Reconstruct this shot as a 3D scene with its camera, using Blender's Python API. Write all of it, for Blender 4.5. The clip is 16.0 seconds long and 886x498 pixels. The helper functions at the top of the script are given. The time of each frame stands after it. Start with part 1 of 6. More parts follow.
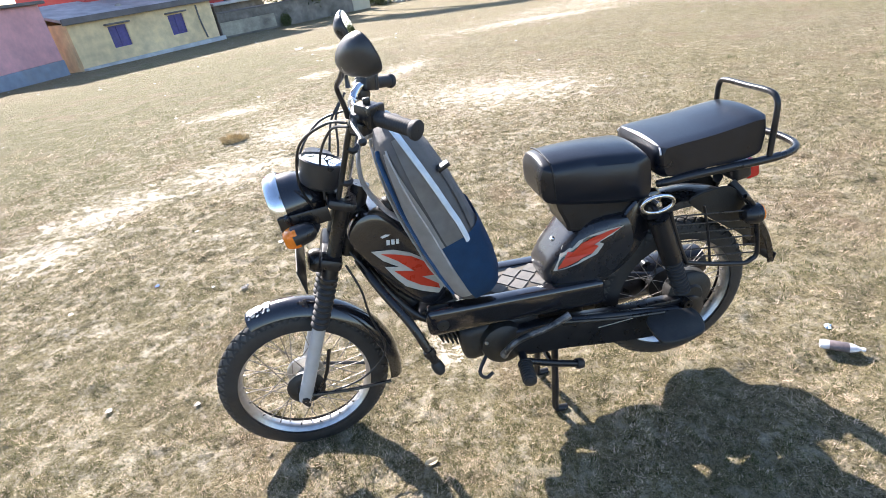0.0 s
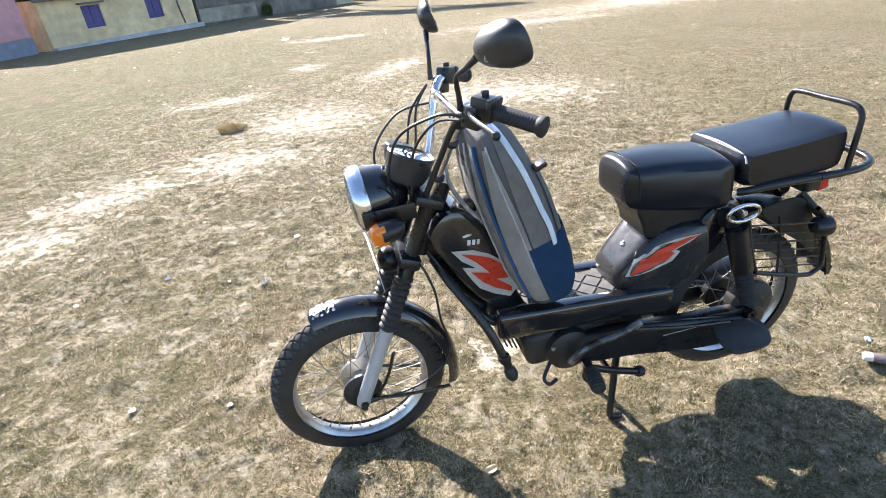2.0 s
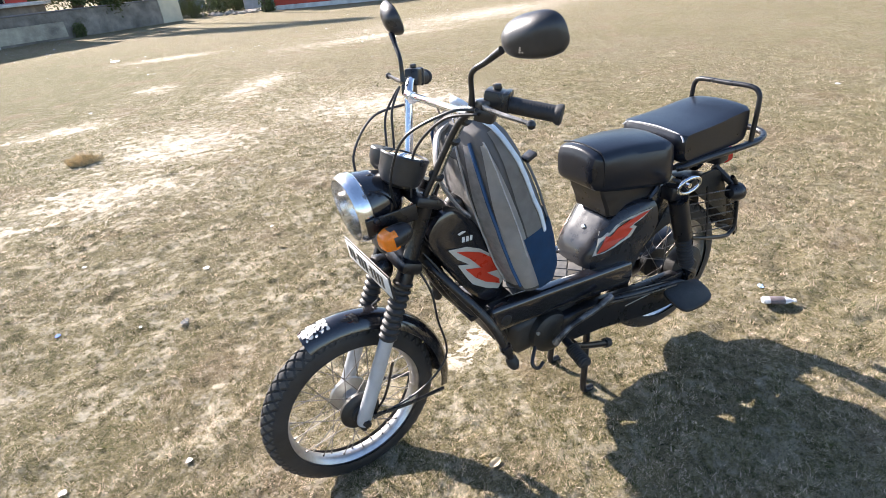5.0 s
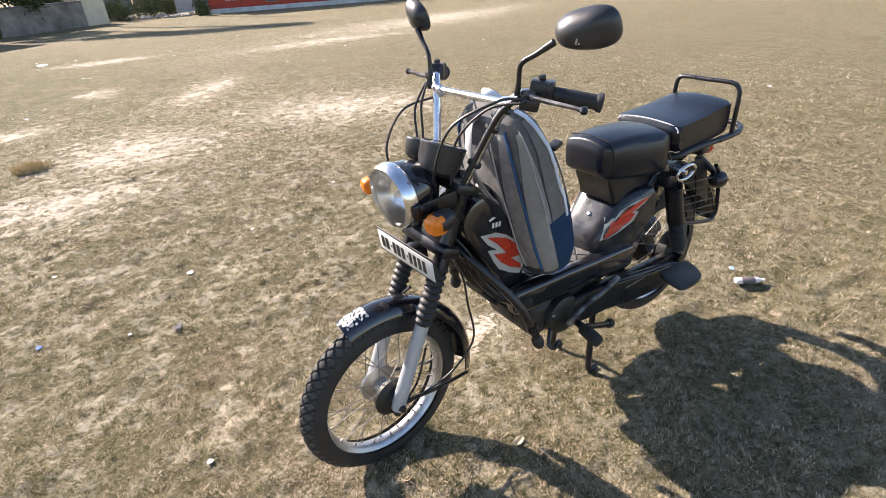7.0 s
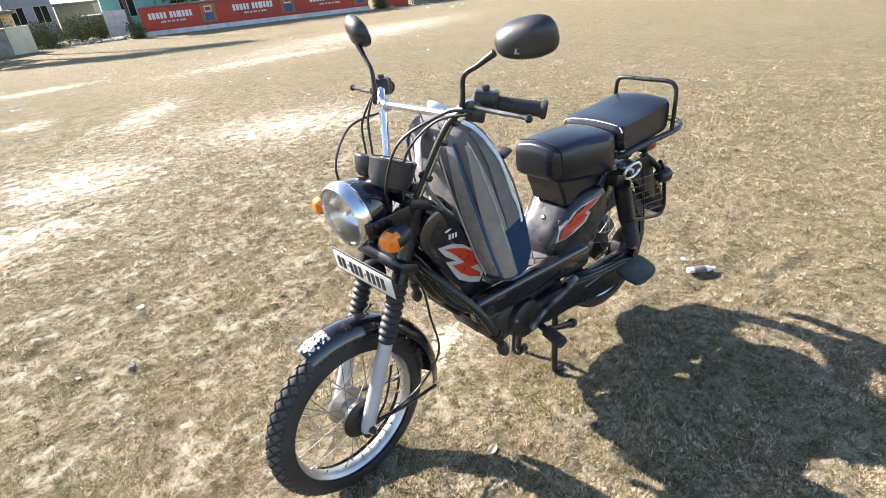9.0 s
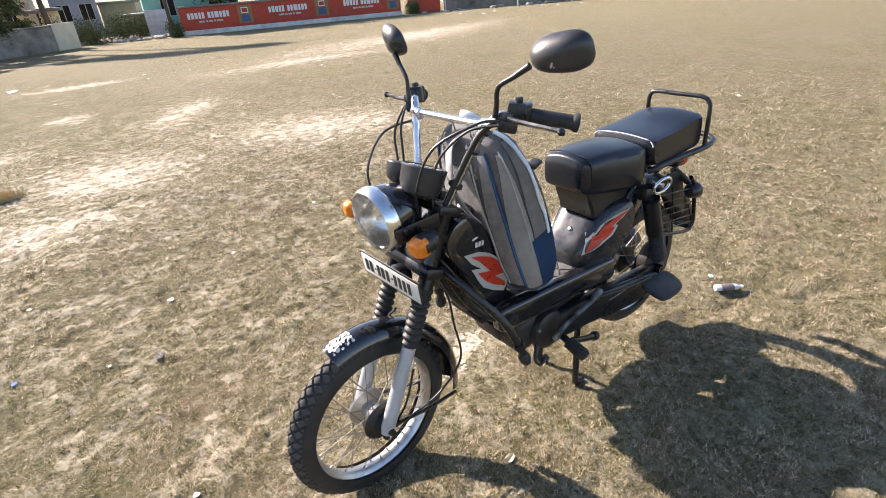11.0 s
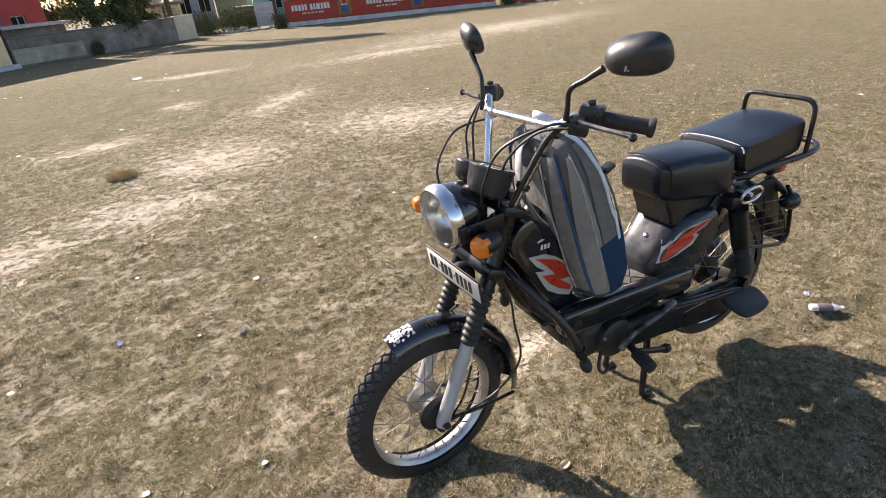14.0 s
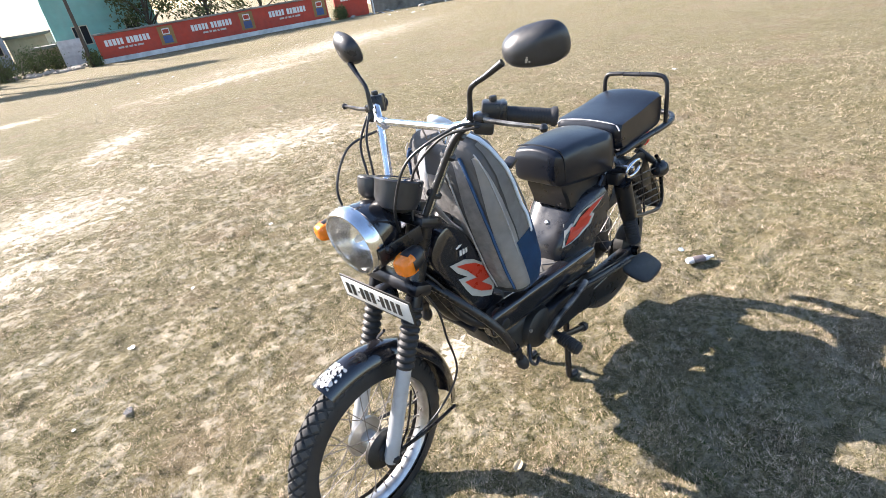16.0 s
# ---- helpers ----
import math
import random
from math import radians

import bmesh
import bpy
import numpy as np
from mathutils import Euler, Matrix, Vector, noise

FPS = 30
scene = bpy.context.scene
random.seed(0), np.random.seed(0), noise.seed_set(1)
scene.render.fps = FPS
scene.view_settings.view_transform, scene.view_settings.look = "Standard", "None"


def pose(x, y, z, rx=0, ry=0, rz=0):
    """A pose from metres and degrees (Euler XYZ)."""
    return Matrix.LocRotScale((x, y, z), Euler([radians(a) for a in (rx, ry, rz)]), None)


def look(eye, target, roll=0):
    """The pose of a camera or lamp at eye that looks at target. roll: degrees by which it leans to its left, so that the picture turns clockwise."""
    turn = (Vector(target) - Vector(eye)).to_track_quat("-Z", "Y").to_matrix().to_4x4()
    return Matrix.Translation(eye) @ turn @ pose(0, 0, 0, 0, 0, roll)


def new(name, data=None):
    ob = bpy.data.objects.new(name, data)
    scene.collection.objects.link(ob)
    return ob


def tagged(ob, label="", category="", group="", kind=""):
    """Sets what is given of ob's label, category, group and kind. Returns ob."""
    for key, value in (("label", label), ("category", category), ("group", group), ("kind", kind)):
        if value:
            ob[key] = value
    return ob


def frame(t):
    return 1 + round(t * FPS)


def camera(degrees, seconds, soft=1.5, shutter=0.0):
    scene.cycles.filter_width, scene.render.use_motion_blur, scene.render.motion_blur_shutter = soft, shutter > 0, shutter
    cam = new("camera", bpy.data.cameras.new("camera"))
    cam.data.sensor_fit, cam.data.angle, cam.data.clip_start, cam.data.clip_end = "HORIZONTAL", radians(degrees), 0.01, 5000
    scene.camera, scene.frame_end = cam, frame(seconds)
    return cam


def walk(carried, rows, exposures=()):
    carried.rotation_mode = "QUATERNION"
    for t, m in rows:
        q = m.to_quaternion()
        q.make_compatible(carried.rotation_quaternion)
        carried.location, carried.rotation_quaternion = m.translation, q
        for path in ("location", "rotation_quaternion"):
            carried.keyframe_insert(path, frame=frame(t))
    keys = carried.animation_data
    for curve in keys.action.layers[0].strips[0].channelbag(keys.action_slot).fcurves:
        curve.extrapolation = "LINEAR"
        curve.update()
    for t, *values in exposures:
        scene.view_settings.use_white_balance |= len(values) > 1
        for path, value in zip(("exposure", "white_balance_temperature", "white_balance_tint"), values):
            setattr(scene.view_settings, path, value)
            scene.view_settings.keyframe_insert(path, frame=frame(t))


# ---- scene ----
cam = camera(80.0, 16.0, 0.8)
PATH = [
    (0, (0.089, 0.184, 1.366), (0.0, 1.934, 0.401), -9.1),
    (0.5, (-0.062, 0.125, 1.391), (0.037, 1.901, 0.477), -6.8),
    (1, (-0.212, 0.093, 1.382), (-0.067, 1.852, 0.442), -5.9),
    (1.5, (-0.227, 0.159, 1.374), (-0.119, 1.917, 0.426), -3.4),
    (2, (-0.199, 0.244, 1.375), (-0.181, 1.989, 0.397), -5.5),
    (2.5, (-0.239, 0.274, 1.371), (-0.145, 2.018, 0.397), -5.4),
    (3, (-0.33, 0.315, 1.372), (0.049, 2.011, 0.383), -8.2),
    (3.5, (-0.399, 0.331, 1.36), (0.024, 2.007, 0.354), -8.0),
    (4, (-0.418, 0.316, 1.356), (-0.034, 1.997, 0.344), -6.2),
    (4.2, (-0.416, 0.301, 1.362), (-0.018, 1.984, 0.358), -6.1),
    (6.3, (-0.757, 0.297, 1.371), (-0.049, 1.905, 0.415), -4.3),
    (6.5, (-0.756, 0.297, 1.372), (-0.043, 1.894, 0.401), -4.8),
    (7, (-0.77, 0.315, 1.366), (-0.062, 1.916, 0.399), -3.4),
    (7.5, (-0.774, 0.338, 1.37), (-0.064, 1.944, 0.413), -3.8),
    (8, (-0.768, 0.339, 1.373), (0.009, 1.917, 0.422), -4.3),
    (8.5, (-0.76, 0.329, 1.376), (0.064, 1.897, 0.447), -5.0),
    (9, (-0.754, 0.323, 1.372), (0.092, 1.868, 0.424), -5.5),
    (9.2, (-0.76, 0.314, 1.375), (0.061, 1.86, 0.409), -5.7),
    (11.3, (-0.77, 0.32, 1.389), (0.009, 1.92, 0.475), -4.4),
    (11.5, (-0.765, 0.314, 1.392), (0.017, 1.914, 0.481), -5.7),
    (12, (-0.771, 0.309, 1.393), (0.007, 1.906, 0.473), -4.9),
    (12.5, (-0.772, 0.297, 1.399), (0.019, 1.895, 0.492), -5.4),
    (13, (-0.782, 0.293, 1.398), (-0.028, 1.906, 0.487), -4.9),
    (13.5, (-0.757, 0.301, 1.391), (-0.077, 1.92, 0.435), -6.0),
    (14, (-0.73, 0.302, 1.402), (-0.234, 2.002, 0.473), -5.4),
    (14.5, (-0.684, 0.319, 1.401), (-0.309, 2.057, 0.485), -5.7),
    (15, (-0.687, 0.354, 1.397), (-0.186, 2.054, 0.47), -5.7),
    (15.5, (-0.752, 0.398, 1.389), (0.037, 1.978, 0.45), -9.0),
    (16, (-0.788, 0.418, 1.389), (0.125, 1.927, 0.446), -9.2),
]
EXPOSURES = [(0, 1.95, 6080, 13), (1.5, 1.88, 6080, 13), (2.5, 1.86, 6080, 13), (3, 2.07, 6080, 12), (3.5, 2.07, 6080, 12), (4.2, 2.02, 6080, 12), (6.3, 1.5, 6520, 16), (7, 1.52, 6520, 16), (8, 1.5, 6520, 16), (9, 1.91, 6370, 14), (11.5, 1.58, 6570, 16), (12.5, 1.62, 6570, 16), (13.5, 1.56, 6570, 16), (14, 1.24, 6720, 17), (14.5, 0.84, 6820, 18), (15, 0.76, 6820, 19), (15.5, 1.15, 6570, 18), (16, 1.93, 6270, 13)]
walk(cam, [(t, look(eye, target, roll)) for t, eye, target, roll in PATH], EXPOSURES)

from mathutils.geometry import tessellate_polygon

# ---------- world and sun ----------
SUN_DIR = Vector((-0.72, 1.46, 1.0)).normalized()
world = bpy.data.worlds.new("sky")
scene.world = world
world.use_nodes = True
wn = world.node_tree
wn.nodes.clear()
sky = wn.nodes.new("ShaderNodeTexSky")
sky.sky_type, sky.sun_disc = "NISHITA", False
sky.sun_elevation = math.asin(SUN_DIR.z)
sky.sun_rotation = math.atan2(SUN_DIR.x, SUN_DIR.y)
sky.air_density, sky.dust_density = 1.0, 0.7
back = wn.nodes.new("ShaderNodeBackground")
back.inputs["Strength"].default_value = 0.088
wout = wn.nodes.new("ShaderNodeOutputWorld")
wn.links.new(sky.outputs[0], back.inputs[0])
wn.links.new(back.outputs[0], wout.inputs[0])
sun = new("sun", bpy.data.lights.new("sun", "SUN"))
sun.data.energy, sun.data.angle, sun.data.color = 5.0, radians(0.6), (1.0, 0.90, 0.79)
sun.matrix_world = look(SUN_DIR * 50, (0, 0, 0))


# ---------- materials ----------
def mat(name, color, rough=0.5, metal=0.0, var=0.12, scale=40.0, bump=0.0, bump_scale=200.0, color2=None, dirt=0.0,
        dirt_color=(0.32, 0.26, 0.19), coat=0.0, rvar=0.1, island=False, obj_random=False):
    """A surface with a base colour, a two-scale mottle, dust and a fine bump."""
    m = bpy.data.materials.new(name)
    m.use_nodes = True
    nt = m.node_tree
    b = nt.nodes["Principled BSDF"]
    tc = nt.nodes.new("ShaderNodeTexCoord")
    n1 = nt.nodes.new("ShaderNodeTexNoise")
    n1.inputs["Scale"].default_value, n1.inputs["Detail"].default_value = scale, 5
    n2 = nt.nodes.new("ShaderNodeTexNoise")
    n2.inputs["Scale"].default_value, n2.inputs["Detail"].default_value = scale * 0.17, 3
    for n in (n1, n2):
        nt.links.new(tc.outputs["Object"], n.inputs["Vector"])
    add = nt.nodes.new("ShaderNodeMath")
    add.operation = "ADD"
    nt.links.new(n1.outputs[0], add.inputs[0])
    nt.links.new(n2.outputs[0], add.inputs[1])
    fac = nt.nodes.new("ShaderNodeMapRange")
    fac.inputs[1].default_value, fac.inputs[2].default_value = 0.7, 1.3
    nt.links.new(add.outputs[0], fac.inputs[0])
    mix = nt.nodes.new("ShaderNodeMix")
    mix.data_type = "RGBA"
    c2 = color2 or tuple(min(1, c * (1 + 2 * var) + 0.002) for c in color)
    c1 = color if color2 else tuple(c * (1 - var) for c in color)
    mix.inputs["A"].default_value, mix.inputs["B"].default_value = (*c1, 1), (*c2, 1)
    src = fac.outputs[0]
    if island or obj_random:
        g = nt.nodes.new("ShaderNodeNewGeometry" if island else "ShaderNodeObjectInfo")
        src = g.outputs["Random Per Island" if island else "Random"]
    nt.links.new(src, mix.inputs["Factor"])
    col = mix.outputs["Result"]
    if dirt > 0:
        n3 = nt.nodes.new("ShaderNodeTexNoise")
        n3.inputs["Scale"].default_value, n3.inputs["Detail"].default_value = scale * 0.4, 8
        n3.inputs["Roughness"].default_value = 0.7
        nt.links.new(tc.outputs["Object"], n3.inputs["Vector"])
        mr = nt.nodes.new("ShaderNodeMapRange")
        mr.inputs[1].default_value, mr.inputs[2].default_value = 0.42, 0.72
        mr.inputs[4].default_value = dirt
        nt.links.new(n3.outputs[0], mr.inputs[0])
        mx = nt.nodes.new("ShaderNodeMix")
        mx.data_type = "RGBA"
        mx.inputs["B"].default_value = (*dirt_color, 1)
        nt.links.new(col, mx.inputs["A"])
        nt.links.new(mr.outputs[0], mx.inputs["Factor"])
        col = mx.outputs["Result"]
    nt.links.new(col, b.inputs["Base Color"])
    b.inputs["Metallic"].default_value = metal
    rr = nt.nodes.new("ShaderNodeMapRange")
    rr.inputs[1].default_value, rr.inputs[2].default_value = 0.7, 1.3
    rr.inputs[3].default_value, rr.inputs[4].default_value = max(0.02, rough - rvar), min(1, rough + rvar)
    nt.links.new(add.outputs[0], rr.inputs[0])
    nt.links.new(rr.outputs[0], b.inputs["Roughness"])
    b.inputs["Coat Weight"].default_value = coat
    b.inputs["Coat Roughness"].default_value = 0.08
    if bump > 0:
        n4 = nt.nodes.new("ShaderNodeTexNoise")
        n4.inputs["Scale"].default_value, n4.inputs["Detail"].default_value = bump_scale, 4
        nt.links.new(tc.outputs["Object"], n4.inputs["Vector"])
        bp = nt.nodes.new("ShaderNodeBump")
        bp.inputs["Strength"].default_value, bp.inputs["Distance"].default_value = bump, 0.002
        nt.links.new(n4.outputs[0], bp.inputs["Height"])
        nt.links.new(bp.outputs[0], b.inputs["Normal"])
    return m


M_RUBBER = mat("tyre rubber", (0.013, 0.013, 0.014), 0.58, var=0.3, bump=0.25, dirt=0.3, dirt_color=(0.055, 0.048, 0.040), scale=60)
M_BLACK = mat("gloss black paint", (0.008, 0.008, 0.011), 0.18, var=0.2, dirt=0.02, coat=0.8, scale=25)
M_FRAME = mat("black frame enamel", (0.008, 0.008, 0.010), 0.32, var=0.25, dirt=0.05, dirt_color=(0.10, 0.085, 0.07), scale=45, bump=0.08)
M_ENGINE = mat("dusty black cast metal", (0.010, 0.010, 0.010), 0.5, var=0.3, dirt=0.25, dirt_color=(0.07, 0.06, 0.048), scale=50, bump=0.35)
M_PLASTIC = mat("black plastic", (0.012, 0.012, 0.014), 0.34, var=0.2, bump=0.12, bump_scale=900)
M_MIRROR = mat("grained mirror shell plastic", (0.028, 0.028, 0.030), 0.36, var=0.15, bump=0.1, bump_scale=1500)
M_GRIP = mat("ribbed grip rubber", (0.016, 0.016, 0.018), 0.62, var=0.2, bump=0.2)
M_SEAT = mat("black seat vinyl", (0.005, 0.007, 0.013), 0.33, var=0.2, bump=0.12, bump_scale=420, dirt=0.02, dirt_color=(0.08, 0.075, 0.07), scale=12, rvar=0.06)
M_PIPING = mat("white piping", (0.42, 0.42, 0.43), 0.5, bump=0.1)
M_CHROME = mat("worn chrome", (0.72, 0.73, 0.75), 0.16, 1.0, var=0.06, dirt=0.12, rvar=0.1, scale=60)
M_RIM = mat("chromed rim steel", (0.50, 0.50, 0.51), 0.36, 0.9, var=0.1, dirt=0.6, dirt_color=(0.26, 0.215, 0.165), scale=40, rvar=0.1)
M_SPOKE = mat("dull spoke steel", (0.20, 0.185, 0.17), 0.5, 0.7, var=0.2, dirt=0.5, dirt_color=(0.16, 0.13, 0.10))
M_SILVER = mat("silver-grey fork paint", (0.42, 0.437, 0.462), 0.42, 0.25, var=0.08, dirt=0.25, scale=30, bump=0.05)
M_ALU = mat("dull aluminium hub", (0.42, 0.42, 0.41), 0.42, 0.85, var=0.1, dirt=0.35, scale=60)
M_CHAR = mat("charcoal metallic plastic", (0.014, 0.015, 0.019), 0.27, 0.0, var=0.1, dirt=0.03, coat=0.35, scale=30)
M_RED = mat("red decal", (0.516, 0.039, 0.015), 0.35, var=0.06, scale=60)
M_CREAM = mat("pale grey decal", (0.447, 0.43, 0.387), 0.4, var=0.06, scale=60)
M_WHITE = mat("white paint", (0.622, 0.622, 0.605), 0.5, var=0.06, dirt=0.12)
M_INK = mat("black lettering", (0.012, 0.012, 0.012), 0.5)
M_ORANGE = mat("amber lens plastic", (0.722, 0.187, 0.013), 0.22, var=0.12, scale=90)
M_TAIL = mat("red lens plastic", (0.45, 0.015, 0.012), 0.2, var=0.1)
M_MAT = mat("grey rubber floor mat", (0.085, 0.084, 0.082), 0.68, var=0.2, bump=0.3, dirt=0.5, dirt_color=(0.15, 0.13, 0.11), scale=30)
M_MATJOINT = mat("mat groove", (0.085, 0.075, 0.062), 0.8, var=0.2)
M_BAG = mat("grey bag nylon", (0.462, 0.446, 0.429), 0.8, var=0.12, bump=0.6, bump_scale=900, scale=30)
M_BAGDARK = mat("dark grey bag nylon", (0.115, 0.110, 0.108), 0.85, var=0.15, bump=0.6, bump_scale=900, scale=30)
M_BAGMESH = mat("grey mesh cloth", (0.42, 0.405, 0.395), 0.85, var=0.2, bump=0.9, bump_scale=500, scale=60)
M_BAGBLUE = mat("navy bag nylon", (0.024, 0.068, 0.16), 0.8, var=0.15, bump=0.6, bump_scale=900, scale=30)
# Darker copy of M_BAG: the same cloth's shaded side put into the colour.
M_BAGSHADE = mat("brown-grey shaded bag nylon", (0.30, 0.285, 0.27), 0.85, var=0.15, bump=0.6, bump_scale=900, scale=30)
M_BAGPIPE = mat("pale blue bag piping", (0.58, 0.64, 0.70), 0.6, var=0.1, bump=0.2)
M_CABLE = mat("black cable sheath", (0.012, 0.012, 0.013), 0.45)
M_WORN = mat("worn black lever steel", (0.022, 0.021, 0.021), 0.38, 0.4, var=0.3, dirt=0.9, dirt_color=(0.40, 0.38, 0.36), scale=45, bump=0.1)
# Paler than M_RUBBER: wear plus the block tops' backlit sheen put into the colour.
M_TREAD = mat("worn tread rubber with painted sheen", (0.050, 0.047, 0.044), 0.75, var=0.25, bump=0.25, scale=60)

M_GLASS = bpy.data.materials.new("fluted lens glass")
M_GLASS.use_nodes = True
gt = M_GLASS.node_tree
gt.nodes.clear()
gout, gtr, ggl, gmx, gfr, gdf, gm2 = (gt.nodes.new("ShaderNode" + n) for n in ("OutputMaterial", "BsdfTransparent", "BsdfGlossy", "MixShader", "Fresnel", "BsdfDiffuse", "MixShader"))
gdf.inputs["Color"].default_value, gm2.inputs[0].default_value = (0.85, 0.85, 0.83, 1), 0.07
gfr.inputs["IOR"].default_value, ggl.inputs["Roughness"].default_value = 1.45, 0.03
gtr.inputs["Color"].default_value = (0.95, 0.96, 0.96, 1)
for a, c in ((gfr.outputs[0], gmx.inputs[0]), (gtr.outputs[0], gm2.inputs[1]), (gdf.outputs[0], gm2.inputs[2]), (gm2.outputs[0], gmx.inputs[1]), (ggl.outputs[0], gmx.inputs[2]), (gmx.outputs[0], gout.inputs[0])):
    gt.links.new(a, c)
M_REFL = mat("headlamp reflector", (0.93, 0.93, 0.93), 0.14, 1.0, var=0.03)
M_MIRGLASS = mat("mirror glass", (0.9, 0.9, 0.9), 0.02, 1.0, var=0.0, rvar=0.0)


# ---------- mesh helpers ----------
def part(name, bm, material, parent=None, label="", smooth=True):
    me = bpy.data.meshes.new(name)
    bmesh.ops.recalc_face_normals(bm, faces=bm.faces)
    bm.to_mesh(me)
    bm.free()
    me.materials.append(material)
    if smooth:
        me.shade_smooth()
        me.set_sharp_from_angle(angle=radians(38))
    ob = new(name, me)
    ob.parent = parent
    if label:
        tagged(ob, label)
    return ob


def thing(name, label, category, m=None, group="", kind=""):
    ob = new(name)
    ob.empty_display_size = 0.1
    if m is not None:
        ob.matrix_world = m
    return tagged(ob, label, category, group, kind)


def spline(pts, n=8, closed=False):
    """Points of a smooth curve through pts."""
    P = [Vector(p) for p in pts]
    out, k = [], len(P)
    for i in range(k if closed else k - 1):
        a, b = P[i], P[(i + 1) % k]
        p0 = P[i - 1] if closed or i else a
        p3 = P[(i + 2) % k] if closed or i + 2 < k else b
        for j in range(n):
            s = j / n
            out.append(0.5 * ((2 * a) + (b - p0) * s + (2 * p0 - 5 * a + 4 * b - p3) * s * s + (3 * a - 3 * b + p3 - p0) * s ** 3))
    if not closed:
        out.append(P[-1])
    return out


def loft(rings, cap=True, bm=None):
    """Skins rings of equally many points."""
    bm = bm or bmesh.new()
    vs = [[bm.verts.new(p) for p in r] for r in rings]
    n = len(vs[0])
    for a, b in zip(vs, vs[1:]):
        for i in range(n):
            bm.faces.new((a[i], a[(i + 1) % n], b[(i + 1) % n], b[i]))
    if cap:
        bm.faces.new(vs[0][::-1])
        bm.faces.new(vs[-1])
    return bm


def tube(pts, r, seg=10, smooth=8, bm=None, squash=1.0):
    """A round bar along a smooth curve; r is one radius or one for each point given."""
    P = spline(pts, smooth) if smooth > 1 else [Vector(p) for p in pts]
    rad = [r] * len(P) if not isinstance(r, (list, tuple)) else [float(v) for v in np.interp(np.linspace(0, len(r) - 1, len(P)), range(len(r)), r)]
    rings, side = [], None
    for i, p in enumerate(P):
        d = (P[min(i + 1, len(P) - 1)] - P[max(i - 1, 0)]).normalized()
        if side is None:
            side = d.orthogonal().normalized()
        side = (side - d * side.dot(d)).normalized()
        up = d.cross(side)
        rings.append([p + rad[i] * (side * math.cos(a) + up * math.sin(a) * squash) for a in (2 * math.pi * k / seg for k in range(seg))])
    return loft(rings, True, bm)


def lathe(profile, m=Matrix(), seg=48, bm=None, cap=False):
    """Turns (radius, height) pairs about the local z axis of m."""
    rings = [[m @ Vector((r * math.cos(a), r * math.sin(a), h)) for a in (2 * math.pi * k / seg for k in range(seg))] for r, h in profile]
    return loft(rings, cap, bm)


def block(size, m=Matrix(), bevel=0.004, bm=None, segs=2):
    """A box with rounded edges."""
    one = bmesh.new()
    bmesh.ops.create_cube(one, size=1)
    bmesh.ops.scale(one, vec=size, verts=one.verts)
    if bevel:
        bmesh.ops.bevel(one, geom=one.edges[:], offset=bevel, segments=segs, affect="EDGES", profile=0.5)
    bmesh.ops.transform(one, matrix=m, verts=one.verts)
    if bm is None:
        return one
    me = bpy.data.meshes.new("tmp")
    one.to_mesh(me)
    one.free()
    bm.from_mesh(me)
    bpy.data.meshes.remove(me)
    return bm


def pillow(profile, layers, n=6, shift=None):
    """A side profile of (x, z) spread over y: layers of (y, scale about the middle). shift(x, y, z) may move each point."""
    P = spline([(x, 0, z) for x, z in profile], n, True)
    c = sum(P, Vector()) / len(P)
    rings = []
    for y, s in layers:
        ring = []
        for p in P:
            q = c + (p - c) * s
            q.y = y
            ring.append(Vector(shift(*q)) if shift else q)
        rings.append(ring)
    return loft(rings)


def flat(poly, place, bm=None, thick=0.001):
    """A thin sheet with the outline poly, put into space point by point by place(u, v, height)."""
    bm = bm or bmesh.new()
    lo = [bm.verts.new(place(u, v, 0)) for u, v in poly]
    hi = [bm.verts.new(place(u, v, thick)) for u, v in poly]
    for a, b, c in tessellate_polygon([[Vector((u, v, 0)) for u, v in poly]]):
        bm.faces.new((lo[a], lo[b], lo[c]))
        bm.faces.new((hi[a], hi[b], hi[c]))
    n = len(poly)
    for i in range(n):
        bm.faces.new((lo[i], lo[(i + 1) % n], hi[(i + 1) % n], hi[i]))
    return bm


def along(a, b):
    """The frame at a whose z axis points to b."""
    a, b = Vector(a), Vector(b)
    return Matrix.Translation(a) @ (b - a).to_track_quat("Z", "Y").to_matrix().to_4x4()

# ---------- the ground ----------
EYE_MID = Vector((-0.3, 0.25, 0))
FALL = 0.97


def west_fall(x, r):
    """The field's lower west side."""
    return 0.06 * np.clip((-x - 6) / 8, 0, 1) * np.clip((r - 8) / 10, 0, 1)


# Bare sandy patches: middle x, y, half-lengths, turn in degrees.
PATCHES = [(-2.70, 7.00, 0.45, 0.24, 15), (-1.38, 5.60, 0.60, 0.56, -10), (-1.75, 4.52, 0.56, 0.32, 5), (-2.60, 3.95, 0.50, 0.28, 50), (-2.75, 3.3, 0.30, 0.22, 0),
           (-1.98, 9.3, 0.22, 0.34, 0), (-0.55, 8.4, 0.26, 0.90, -20), (0.68, 6.15, 0.82, 0.55, -12), (-2.25, 14.2, 0.85, 0.42, 10), (2.4, 13.4, 2.0, 0.55, 15),
           (7.6, 18.4, 5.6, 1.5, 38), (0.10, 1.92, 0.16, 0.10, 30)]

def lattice(ix, iy, seed):
    n = (ix.astype(np.int64) * 374761393 + iy.astype(np.int64) * 668265263 + seed * 1442695041) & 0xFFFFFFFF
    n = ((n ^ (n >> 13)) * 1274126177) & 0xFFFFFFFF
    return ((n ^ (n >> 16)) & 0xFFFF) / 32767.5 - 1.0


